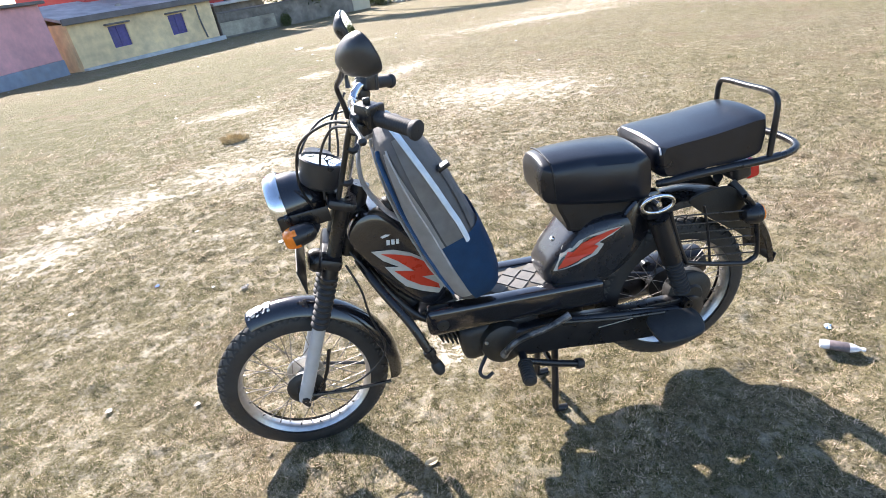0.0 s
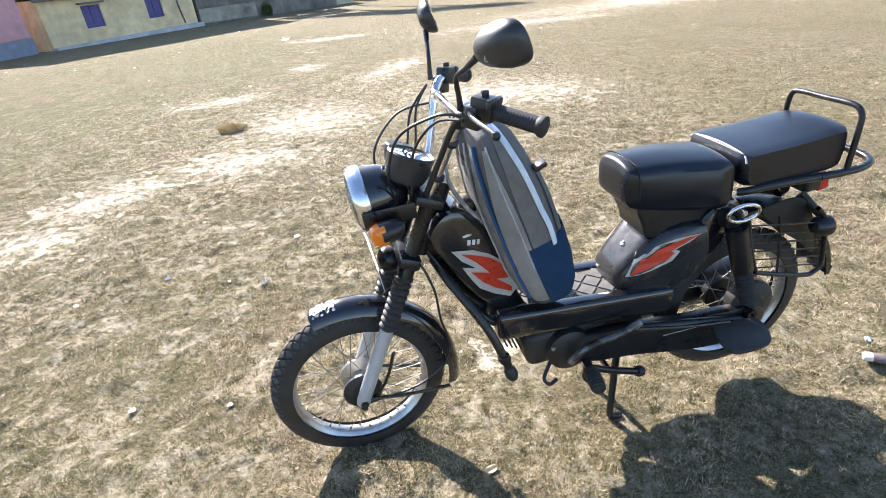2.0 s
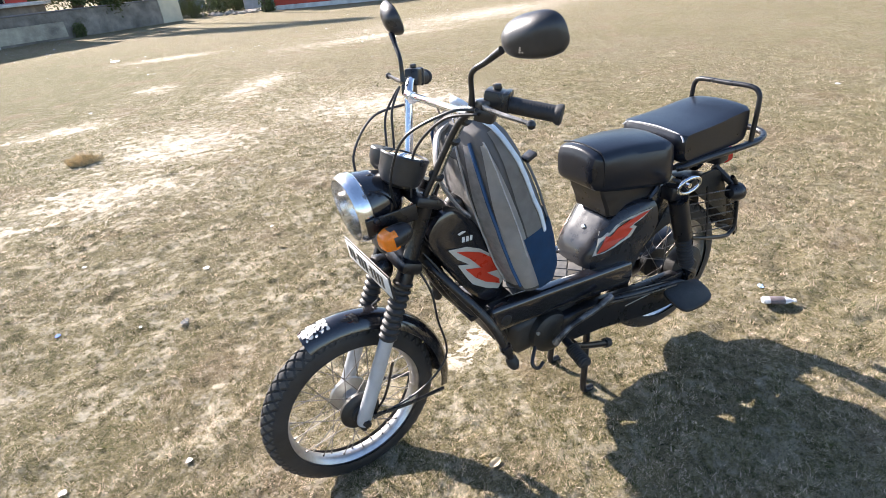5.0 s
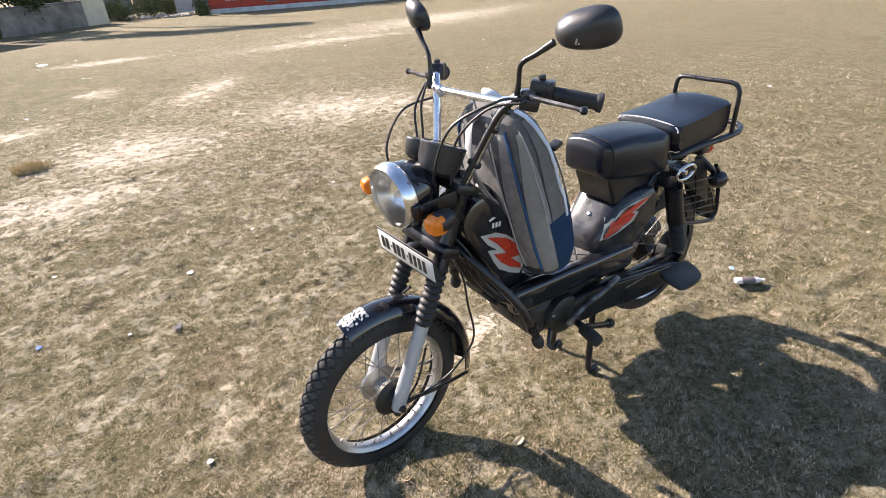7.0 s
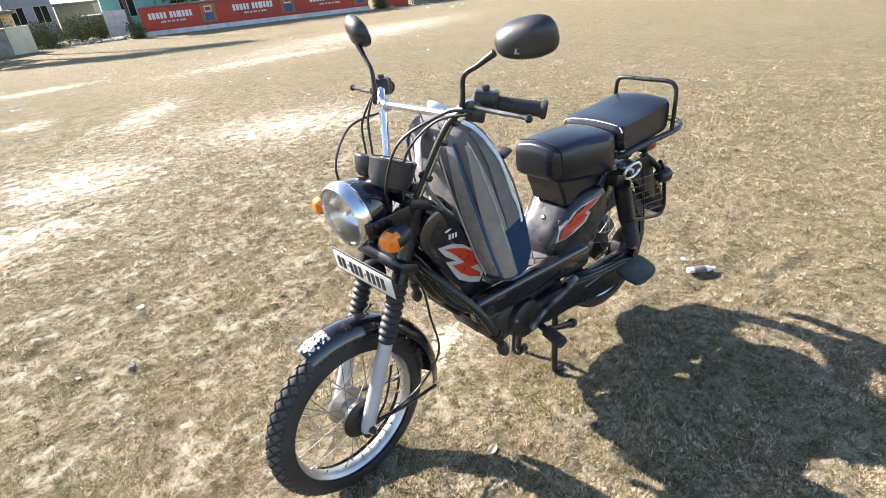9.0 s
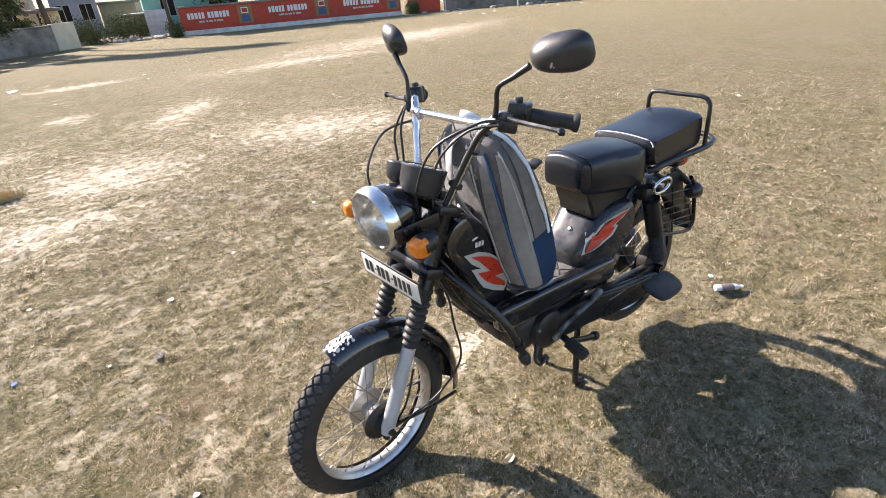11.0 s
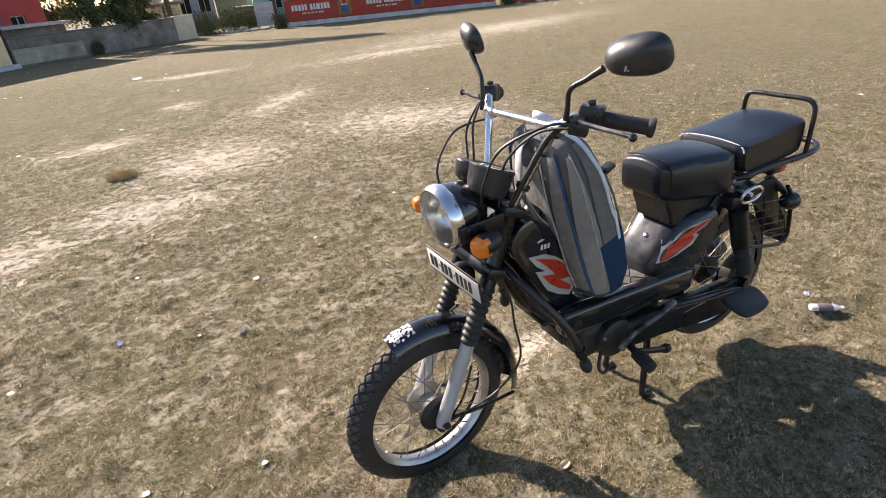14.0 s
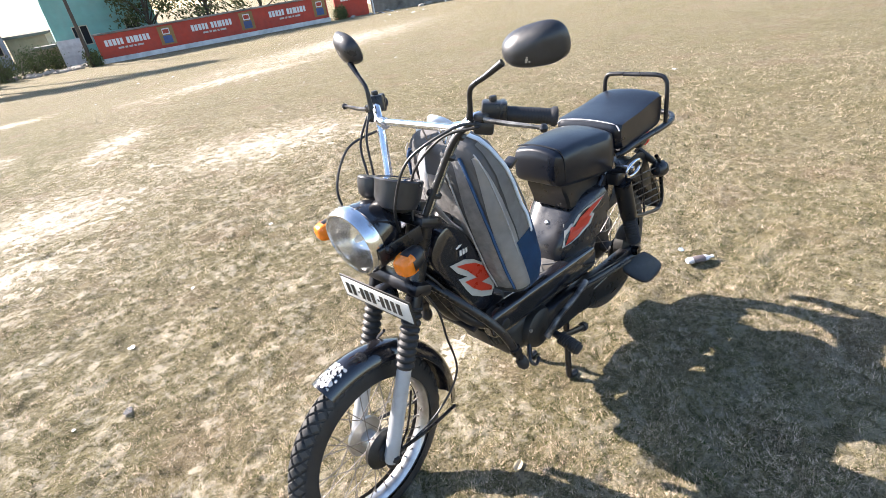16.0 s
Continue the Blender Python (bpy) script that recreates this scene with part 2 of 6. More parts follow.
def smooth_noise(x, y, scale, seed):
    """Value noise from -1 to 1 over arrays."""
    x, y = np.asarray(x, float) * scale, np.asarray(y, float) * scale
    ix, iy = np.floor(x), np.floor(y)
    fx, fy = x - ix, y - iy
    fx, fy = fx * fx * (3 - 2 * fx), fy * fy * (3 - 2 * fy)
    a, b = lattice(ix, iy, seed), lattice(ix + 1, iy, seed)
    c, d = lattice(ix, iy + 1, seed), lattice(ix + 1, iy + 1, seed)
    return (a * (1 - fx) + b * fx) * (1 - fy) + (c * (1 - fx) + d * fx) * fy


def heights(x, y):
    """The ground's height over arrays."""
    x, y = np.asarray(x, float), np.asarray(y, float)
    r = np.hypot(x - EYE_MID.x, y - EYE_MID.y)
    s = np.clip((r - 6.0) / 28.0, 0, 1)
    rough = 0.010 * smooth_noise(x, y, 0.9, 3) + 0.006 * smooth_noise(x, y, 4, 7) + np.clip((8 - r) / 4, 0, 1) * (0.009 * smooth_noise(x, y, 11, 1) + 0.009 * smooth_noise(x, y, 26, 2))
    dip = 0.04 * np.clip((x + 0.4) / 0.9, 0, 1) * np.clip((9 - r) / 5, 0, 1) + west_fall(x, r)
    return -FALL * (s * s * (3 - 2 * s) * 0.5 + s * 0.5) + rough * (r < 25) - dip


def near_z(x, y):
    return float(heights(x, y))


def bareness(x, y):
    """1 in the middle of a sandy patch, 0 well outside, over arrays."""
    best = np.zeros_like(x)
    for px, py, a, c, turn in PATCHES:
        t = radians(turn)
        u, v = (x - px) * math.cos(t) + (y - py) * math.sin(t), -(x - px) * math.sin(t) + (y - py) * math.cos(t)
        best = np.maximum(best, np.clip(1.6 - np.hypot(u / a, v / c), 0, 1))
    return best


def ground_material():
    m = bpy.data.materials.new("dry turf and sandy soil")
    m.use_nodes = True
    nt = m.node_tree
    b = nt.nodes["Principled BSDF"]
    b.inputs["Roughness"].default_value = 0.95
    b.inputs["Specular IOR Level"].default_value = 0.15
    geo = nt.nodes.new("ShaderNodeNewGeometry")

    def noise_node(scale, detail=6, rough=0.6):
        n = nt.nodes.new("ShaderNodeTexNoise")
        n.inputs["Scale"].default_value, n.inputs["Detail"].default_value, n.inputs["Roughness"].default_value = scale, detail, rough
        nt.links.new(geo.outputs["Position"], n.inputs["Vector"])
        return n.outputs[0]

    def math_node(op, a, b_, clamp=False):
        n = nt.nodes.new("ShaderNodeMath")
        n.operation, n.use_clamp = op, clamp
        for k, v in enumerate((a, b_)):
            if isinstance(v, (int, float)):
                n.inputs[k].default_value = v
            else:
                nt.links.new(v, n.inputs[k])
        return n.outputs[0]

    def ramp(v, lo, hi, a=0.0, z=1.0):
        n = nt.nodes.new("ShaderNodeMapRange")
        n.inputs[1].default_value, n.inputs[2].default_value, n.inputs[3].default_value, n.inputs[4].default_value = lo, hi, a, z
        nt.links.new(v, n.inputs[0])
        return n.outputs[0]

    def mix(f, a, c):
        n = nt.nodes.new("ShaderNodeMix")
        n.data_type = "RGBA"
        if isinstance(f, float):
            n.inputs["Factor"].default_value = f
        else:
            nt.links.new(f, n.inputs["Factor"])
        for k, v in (("A", a), ("B", c)):
            if isinstance(v, tuple):
                n.inputs[k].default_value = (*v, 1)
            else:
                nt.links.new(v, n.inputs[k])
        return n.outputs["Result"]

    def spot(px, py, a, c, turn, warp):
        mp = nt.nodes.new("ShaderNodeMapping")
        mp.vector_type = "TEXTURE"
        mp.inputs["Location"].default_value, mp.inputs["Rotation"].default_value, mp.inputs["Scale"].default_value = (px, py, 0), (0, 0, radians(turn)), (a, c, 1e6)
        nt.links.new(geo.outputs["Position"], mp.inputs["Vector"])
        ln = nt.nodes.new("ShaderNodeVectorMath")
        ln.operation = "LENGTH"
        nt.links.new(mp.outputs[0], ln.inputs[0])
        return math_node("ADD", ln.outputs["Value"], warp)

    fine, mid, wide, huge = noise_node(170, 6, 0.8), noise_node(30, 6, 0.75), noise_node(4.5, 6, 0.7), noise_node(0.5, 5, 0.65)
    grit, streak, tuft, speck = noise_node(420, 2, 0.6), noise_node(11, 5, 0.7), noise_node(62, 4, 0.7), noise_node(19, 3, 0.8)
    clump = math_node("ADD", math_node("MULTIPLY", mid, 0.55), math_node("MULTIPLY", tuft, 0.45))
    turf = mix(ramp(clump, 0.42, 0.58), (0.140, 0.112, 0.056), (0.42, 0.340, 0.215))
    turf = mix(ramp(wide, 0.36, 0.60, 0.0, 0.75), turf, mix(ramp(clump, 0.43, 0.56), (0.125, 0.114, 0.038), (0.325, 0.286, 0.126)))
    turf = mix(ramp(huge, 0.42, 0.58, 0, 0.5), turf, (0.205, 0.182, 0.064))
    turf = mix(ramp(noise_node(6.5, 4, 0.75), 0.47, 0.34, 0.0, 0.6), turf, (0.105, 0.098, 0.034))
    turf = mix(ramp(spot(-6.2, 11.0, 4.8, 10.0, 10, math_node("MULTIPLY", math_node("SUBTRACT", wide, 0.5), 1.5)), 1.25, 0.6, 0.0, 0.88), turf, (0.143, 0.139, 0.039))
    turf = mix(ramp(noise_node(1.7, 3, 0.5), 0.54, 0.66, 0.0, 0.34), turf, (0.31, 0.195, 0.130))
    # Dark specks put the small shadows of tufts into the turf colour.
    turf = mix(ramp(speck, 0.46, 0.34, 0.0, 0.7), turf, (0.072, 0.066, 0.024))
    # Near-black in the bump's hollows adds shade between blades to the colour.
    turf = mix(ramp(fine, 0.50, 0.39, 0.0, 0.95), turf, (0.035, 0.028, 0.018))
    soil = mix(ramp(streak, 0.35, 0.65), (0.43, 0.370, 0.295), (0.57, 0.510, 0.420))
    soil = mix(ramp(speck, 0.47, 0.36, 0.0, 0.85), soil, (0.20, 0.165, 0.095))
    soil = mix(ramp(fine, 0.46, 0.34, 0.0, 0.45), soil, (0.20, 0.160, 0.110))
    bare = ramp(math_node("ADD", math_node("MULTIPLY", wide, 0.5), math_node("MULTIPLY", speck, 0.5)), 0.49, 0.595, 0.0, 0.80)
    broken = math_node("ADD", math_node("MULTIPLY", wide, 0.9), math_node("ADD", streak, math_node("MULTIPLY", speck, 1.0)))
    warp = math_node("MULTIPLY", math_node("SUBTRACT", broken, 1.40), 7.0)
    near = ramp(spot(-1.0, 4.4, 3.2, 4.4, 0, math_node("MULTIPLY", math_node("SUBTRACT", wide, 0.5), 1.2)), 1.25, 0.70)
    bare = math_node("MULTIPLY", bare, math_node("ADD", math_node("MULTIPLY", near, 0.45), 0.30))
    for row in PATCHES:
        bare = math_node("MAXIMUM", bare, ramp(spot(*row, warp), 1.25, 0.75, 0.0, 0.95))
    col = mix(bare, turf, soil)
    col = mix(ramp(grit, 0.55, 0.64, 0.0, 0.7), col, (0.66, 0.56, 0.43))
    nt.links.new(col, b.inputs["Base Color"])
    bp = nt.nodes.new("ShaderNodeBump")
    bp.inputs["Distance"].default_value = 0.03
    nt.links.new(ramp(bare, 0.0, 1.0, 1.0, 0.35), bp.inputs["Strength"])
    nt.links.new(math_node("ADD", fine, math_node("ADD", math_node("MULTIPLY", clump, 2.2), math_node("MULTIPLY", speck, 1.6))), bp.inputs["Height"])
    nt.links.new(bp.outputs[0], b.inputs["Normal"])
    return m


def axis_steps(lo, hi, step, far, grow=1.16):
    mid = list(np.arange(lo, hi, step))
    up, down, d = [hi], [lo - step], step
    while up[-1] < far:
        d *= grow
        up.append(up[-1] + d)
    d = step
    while down[-1] > -far:
        d *= grow
        down.append(down[-1] - d)
    return np.array(down[::-1] + mid + up)


def build_ground():
    xs, ys = axis_steps(-3.2, 3.0, 0.024, 900, 1.10), axis_steps(0.2, 6.0, 0.024, 900, 1.10)
    X, Y = np.meshgrid(xs, ys)
    Z = heights(X, Y)
    h, w = X.shape
    me = bpy.data.meshes.new("ground")
    idx = np.arange(h * w).reshape(h, w)
    quads = np.stack([idx[:-1, :-1], idx[:-1, 1:], idx[1:, 1:], idx[1:, :-1]], -1).reshape(-1, 4)
    me.from_pydata(np.stack([X, Y, Z], -1).reshape(-1, 3).tolist(), [], quads.tolist())
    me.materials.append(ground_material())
    me.shade_smooth()
    return tagged(new("ground", me), "dry short-grass field with bare sandy patches", "ground", kind="structure")


def build_grass(tufts=160000, each=12):
    """Short blades that lean out of small tufts, thinner on the sandy patches."""
    rng = np.random.default_rng(4)
    r = 0.6 + 8.4 * rng.random(tufts) ** 1.5
    ang = radians(92) + (rng.random(tufts) - 0.5) * radians(158)
    x, y = -0.35 + r * np.cos(ang), 0.05 + r * np.sin(ang)
    d = 0.40 * smooth_noise(x, y, 3.1, 11) + 0.75 * smooth_noise(x, y, 9.5, 5) + 0.45 * smooth_noise(x, y, 24, 8)
    ok = (rng.random(tufts) < np.clip((9.0 - r) / 4, 0, 1)) & (d > -0.10 + 2.6 * bareness(x, y) * (0.75 + 0.9 * smooth_noise(x, y, 10, 9)) - 0.5 * rng.random(tufts))
    x, y, r = x[ok], y[ok], r[ok]
    big = 0.55 + 0.9 * rng.random(len(x)) ** 1.5
    x, y, r, big = (np.repeat(a, each) for a in (x, y, r, big))
    keep = rng.random(len(x)) < 0.45 + 0.4 * big
    x, y, r, big = x[keep], y[keep], r[keep], big[keep]
    n = len(x)
    grow = 1 + 0.11 * np.maximum(r - 1.5, 0)
    turn = rng.random(n) * 2 * math.pi
    off = np.abs(rng.normal(0, 0.0085, n)) * grow * big
    x, y = x + off * np.cos(turn), y + off * np.sin(turn)
    z = heights(x, y) - 0.002
    turn = turn + rng.normal(0, 0.9, n)
    lean, size = rng.random(n), rng.random(n)
    ln = (0.005 + 0.015 * size ** 1.4) * grow * big
    wd = (0.00055 + 0.00075 * rng.random(n)) * (1 + 0.22 * np.maximum(r - 1.3, 0))
    up = ln * (0.18 + 0.72 * lean)
    out = np.sqrt(np.maximum(ln * ln - up * up, 1e-8))
    c, s = np.cos(turn), np.sin(turn)
    v = np.stack([np.stack([x - s * wd, y + c * wd, z], -1), np.stack([x + s * wd, y - c * wd, z], -1), np.stack([x + c * out, y + s * out, z + up], -1)], 1).reshape(-1, 3)
    k = len(v) // 3
    me = bpy.data.meshes.new("grass")
    me.vertices.add(len(v))
    me.vertices.foreach_set("co", v.astype(np.float32).ravel())
    me.loops.add(len(v))
    me.loops.foreach_set("vertex_index", np.arange(len(v), dtype=np.int32))
    me.polygons.add(k)
    me.polygons.foreach_set("loop_start", np.arange(0, 3 * k, 3, dtype=np.int32))
    me.update(calc_edges=True)
    me.validate()
    me.materials.append(grass_material())
    return tagged(new("grass", me), "short dry olive and straw coloured grass blades on the field", "grass", kind="stuff")


def grass_material():
    m = bpy.data.materials.new("dry grass blades")
    m.use_nodes = True
    nt = m.node_tree
    b = nt.nodes["Principled BSDF"]
    b.inputs["Roughness"].default_value = 0.8
    b.inputs["Specular IOR Level"].default_value = 0.2
    geo = nt.nodes.new("ShaderNodeNewGeometry")
    big = nt.nodes.new("ShaderNodeTexNoise")
    big.inputs["Scale"].default_value, big.inputs["Detail"].default_value = 3.0, 5
    nt.links.new(geo.outputs["Position"], big.inputs["Vector"])
    small = nt.nodes.new("ShaderNodeTexNoise")
    small.inputs["Scale"].default_value, small.inputs["Detail"].default_value, small.inputs["Roughness"].default_value = 11.0, 5, 0.7
    nt.links.new(geo.outputs["Position"], small.inputs["Vector"])
    tuft = nt.nodes.new("ShaderNodeTexNoise")
    tuft.inputs["Scale"].default_value, tuft.inputs["Detail"].default_value = 48.0, 2
    nt.links.new(geo.outputs["Position"], tuft.inputs["Vector"])
    blade = nt.nodes.new("ShaderNodeMath")
    blade.operation = "MULTIPLY"
    blade.inputs[1].default_value = 1.6
    nt.links.new(geo.outputs["Random Per Island"], blade.inputs[0])
    both = blade.outputs[0]
    for source, gain in ((big.outputs[0], 1.9), (small.outputs[0], 1.5), (tuft.outputs[0], 1.6)):
        add = nt.nodes.new("ShaderNodeMath")
        add.operation = "MULTIPLY_ADD"
        add.inputs[1].default_value = gain
        nt.links.new(source, add.inputs[0])
        nt.links.new(both, add.inputs[2])
        both = add.outputs[0]
    mid = nt.nodes.new("ShaderNodeMath")
    mid.operation = "SUBTRACT"
    mid.inputs[1].default_value = 2.90
    nt.links.new(both, mid.inputs[0])
    ramp = nt.nodes.new("ShaderNodeValToRGB")
    els = ramp.color_ramp.elements
    els[0].position, els[0].color = 0.0, (0.068, 0.082, 0.025, 1)
    els[1].position, els[1].color = 1.0, (0.88, 0.705, 0.535, 1)
    for pos, c in ((0.28, (0.185, 0.182, 0.064, 1)), (0.52, (0.53, 0.422, 0.265, 1)), (0.78, (0.78, 0.640, 0.465, 1))):
        e = els.new(pos)
        e.color = c
    nt.links.new(mid.outputs[0], ramp.inputs[0])
    nt.links.new(ramp.outputs[0], b.inputs["Base Color"])
    tr = nt.nodes.new("ShaderNodeBsdfTranslucent")
    nt.links.new(ramp.outputs[0], tr.inputs["Color"])
    mx = nt.nodes.new("ShaderNodeMixShader")
    mx.inputs[0].default_value = 0.4
    nt.links.new(b.outputs[0], mx.inputs[1])
    nt.links.new(tr.outputs[0], mx.inputs[2])
    nt.links.new(mx.outputs[0], nt.nodes["Material Output"].inputs["Surface"])
    return m

# ---------- the moped: x ahead, y to its left, z up, from below the rear axle ----------
BIKE = pose(0.74, 1.66, 0, 0, 0, 189.3)
FRONT_AXLE, REAR_AXLE = Vector((1.229, -0.016, 0.254)), Vector((-0.014, -0.010, 0.277))
STEER = 4.0


def tyre_mesh(depth=0.005, R=0.265, half=0.035, r_in=0.203, seg=920, rings=44):
    """A tyre about the y axis with a net of grooves on its tread."""
    bm, vs, tops = bmesh.new(), [], set()
    for k in range(seg):
        a, row = 2 * math.pi * k / seg, []
        for j in range(rings):
            b = math.pi * j / (rings - 1)
            w, rr = half * math.cos(b), r_in + (R - r_in) * math.sin(b) ** 0.75
            v = j / (rings - 1)
            if 0.17 < v < 0.83:
                u = 48 * k / seg
                d1, d2 = abs((u + 3.6 * v) % 1 - 0.5), abs((u - 3.6 * v) % 1 - 0.5)
                if min(d1, d2) < 0.095:
                    rr -= depth
                else:
                    tops.add((k, j))
            row.append(bm.verts.new((rr * math.cos(a), w, rr * math.sin(a))))
        vs.append(row)
    for k in range(seg):
        p, q = vs[k], vs[(k + 1) % seg]
        for j in range(rings - 1):
            f = bm.faces.new((p[j], p[j + 1], q[j + 1], q[j]))
            f.material_index = int((k, j) in tops and (k, j + 1) in tops and ((k + 1) % seg, j) in tops)
    return bm


def spoke_mesh(length):
    bm = tube([(0, 0, 0), (0, 0, length)], 0.0014, 5, 1)
    return lathe([(0.0001, length - 0.012), (0.0030, length - 0.012), (0.0030, length), (0.0001, length)], Matrix(), 6, bm)


def wheel(name, axle, root, steer, drum_left, label):
    rot_y = Matrix.Rotation(radians(90), 4, "X")
    # The rim: a channel section turned about the axle.
    prof = [(0.206, -0.024), (0.214, -0.024), (0.215, -0.021), (0.207, -0.017), (0.199, -0.013), (0.196, -0.006), (0.195, 0.0), (0.196, 0.006), (0.199, 0.013), (0.207, 0.017), (0.215, 0.021), (0.214, 0.024), (0.206, 0.024), (0.198, 0.018), (0.191, 0.009), (0.190, 0.0), (0.191, -0.009), (0.198, -0.018), (0.206, -0.024)]
    rim = part(name, lathe(prof, rot_y, 96), M_RIM, root, label)
    rim.matrix_local = Matrix.Translation(axle) @ Matrix.Rotation(radians(steer), 4, "Z")
    tyre = part("tyre", tyre_mesh(0.0045), M_RUBBER, rim, "black rubber tyre with a diamond tread")
    tyre.data.materials.append(M_TREAD)
    s = 1 if drum_left else -1
    part("hub", lathe([(0.012, -0.05), (0.030, -0.048), (0.052, -0.040), (0.052, -0.033), (0.026, -0.028), (0.026, 0.020), (0.058, 0.026), (0.060, 0.034), (0.056, 0.038), (0.012, 0.040)], rot_y, 40), M_ALU if drum_left else M_ENGINE, rim, "dull aluminium hub" if drum_left else "dusty black hub")
    part("brake_drum", lathe([(0.010, 0.036), (0.057, 0.038), (0.059, 0.050), (0.050, 0.058), (0.030, 0.060), (0.028, 0.068), (0.012, 0.070), (0.010, 0.075)], rot_y if s < 0 else Matrix.Rotation(radians(-90), 4, "X"), 40), M_ENGINE, rim, "dusty black brake plate")
    me = None
    for i in range(36):
        a = 2 * math.pi * i / 36
        side = 0.034 if i % 2 else -0.034
        lead = 0.62 if (i // 2) % 2 else -0.62
        p = Vector((0.052 * math.cos(a + lead), side, 0.052 * math.sin(a + lead)))
        q = Vector((0.196 * math.cos(a), side * 0.15, 0.196 * math.sin(a)))
        if me is None:
            first = part("spoke", spoke_mesh((q - p).length), M_SPOKE, rim)
            me = first.data
            sp = first
        else:
            sp = new("spoke", me)
            sp.parent = rim
        sp.matrix_local = along(p, q)
    return rim


def boot(a, b, n=9, r0=0.026, r1=0.020):
    """A ribbed rubber gaiter from a to b."""
    L, prof = (Vector(b) - Vector(a)).length, []
    for i in range(n):
        z = L * i / n
        prof += [(r1, z), (r0, z + 0.35 * L / n), (r0, z + 0.6 * L / n), (r1, z + 0.95 * L / n)]
    return lathe(prof, along(a, b), 24)


def seat_mesh(profile, half, taper, crown=0.014, edge=0.16, mid=0.0):
    """A cushion: its side profile (x, z), half width, and width gained from the rear to the front."""
    n = 15
    P = spline([(x, 0, z) for x, z in profile], 6, True)
    c = sum(P, Vector()) / len(P)
    rings = []
    for k in range(n):
        v = -1 + 2 * k / (n - 1)
        e = 1 - max(0, abs(v) - 0.80) ** 2 / 0.04 * edge
        ring = []
        for p in P:
            q = c + (p - c) * e
            w = half + taper * (q.x - c.x)
            top = max(0, (q.z - c.z)) / 0.06
            ring.append(Vector((q.x, mid + v * w, q.z - crown * v * v * min(1, top))))
        rings.append(ring)
    return loft(rings)


def sweep_arc(centre, r, a0, a1, section, n=40, bm=None):
    """A section of (out, y) pairs swept about a y axis from angle a0 to a1 in degrees (0 ahead, 90 up)."""
    rings = []
    for k in range(n + 1):
        a = radians(a0 + (a1 - a0) * k / n)
        rings.append([Vector((centre.x + (r + o) * math.cos(a), centre.y + y, centre.z + (r + o) * math.sin(a))) for o, y in section])
    return loft(rings, True, bm)


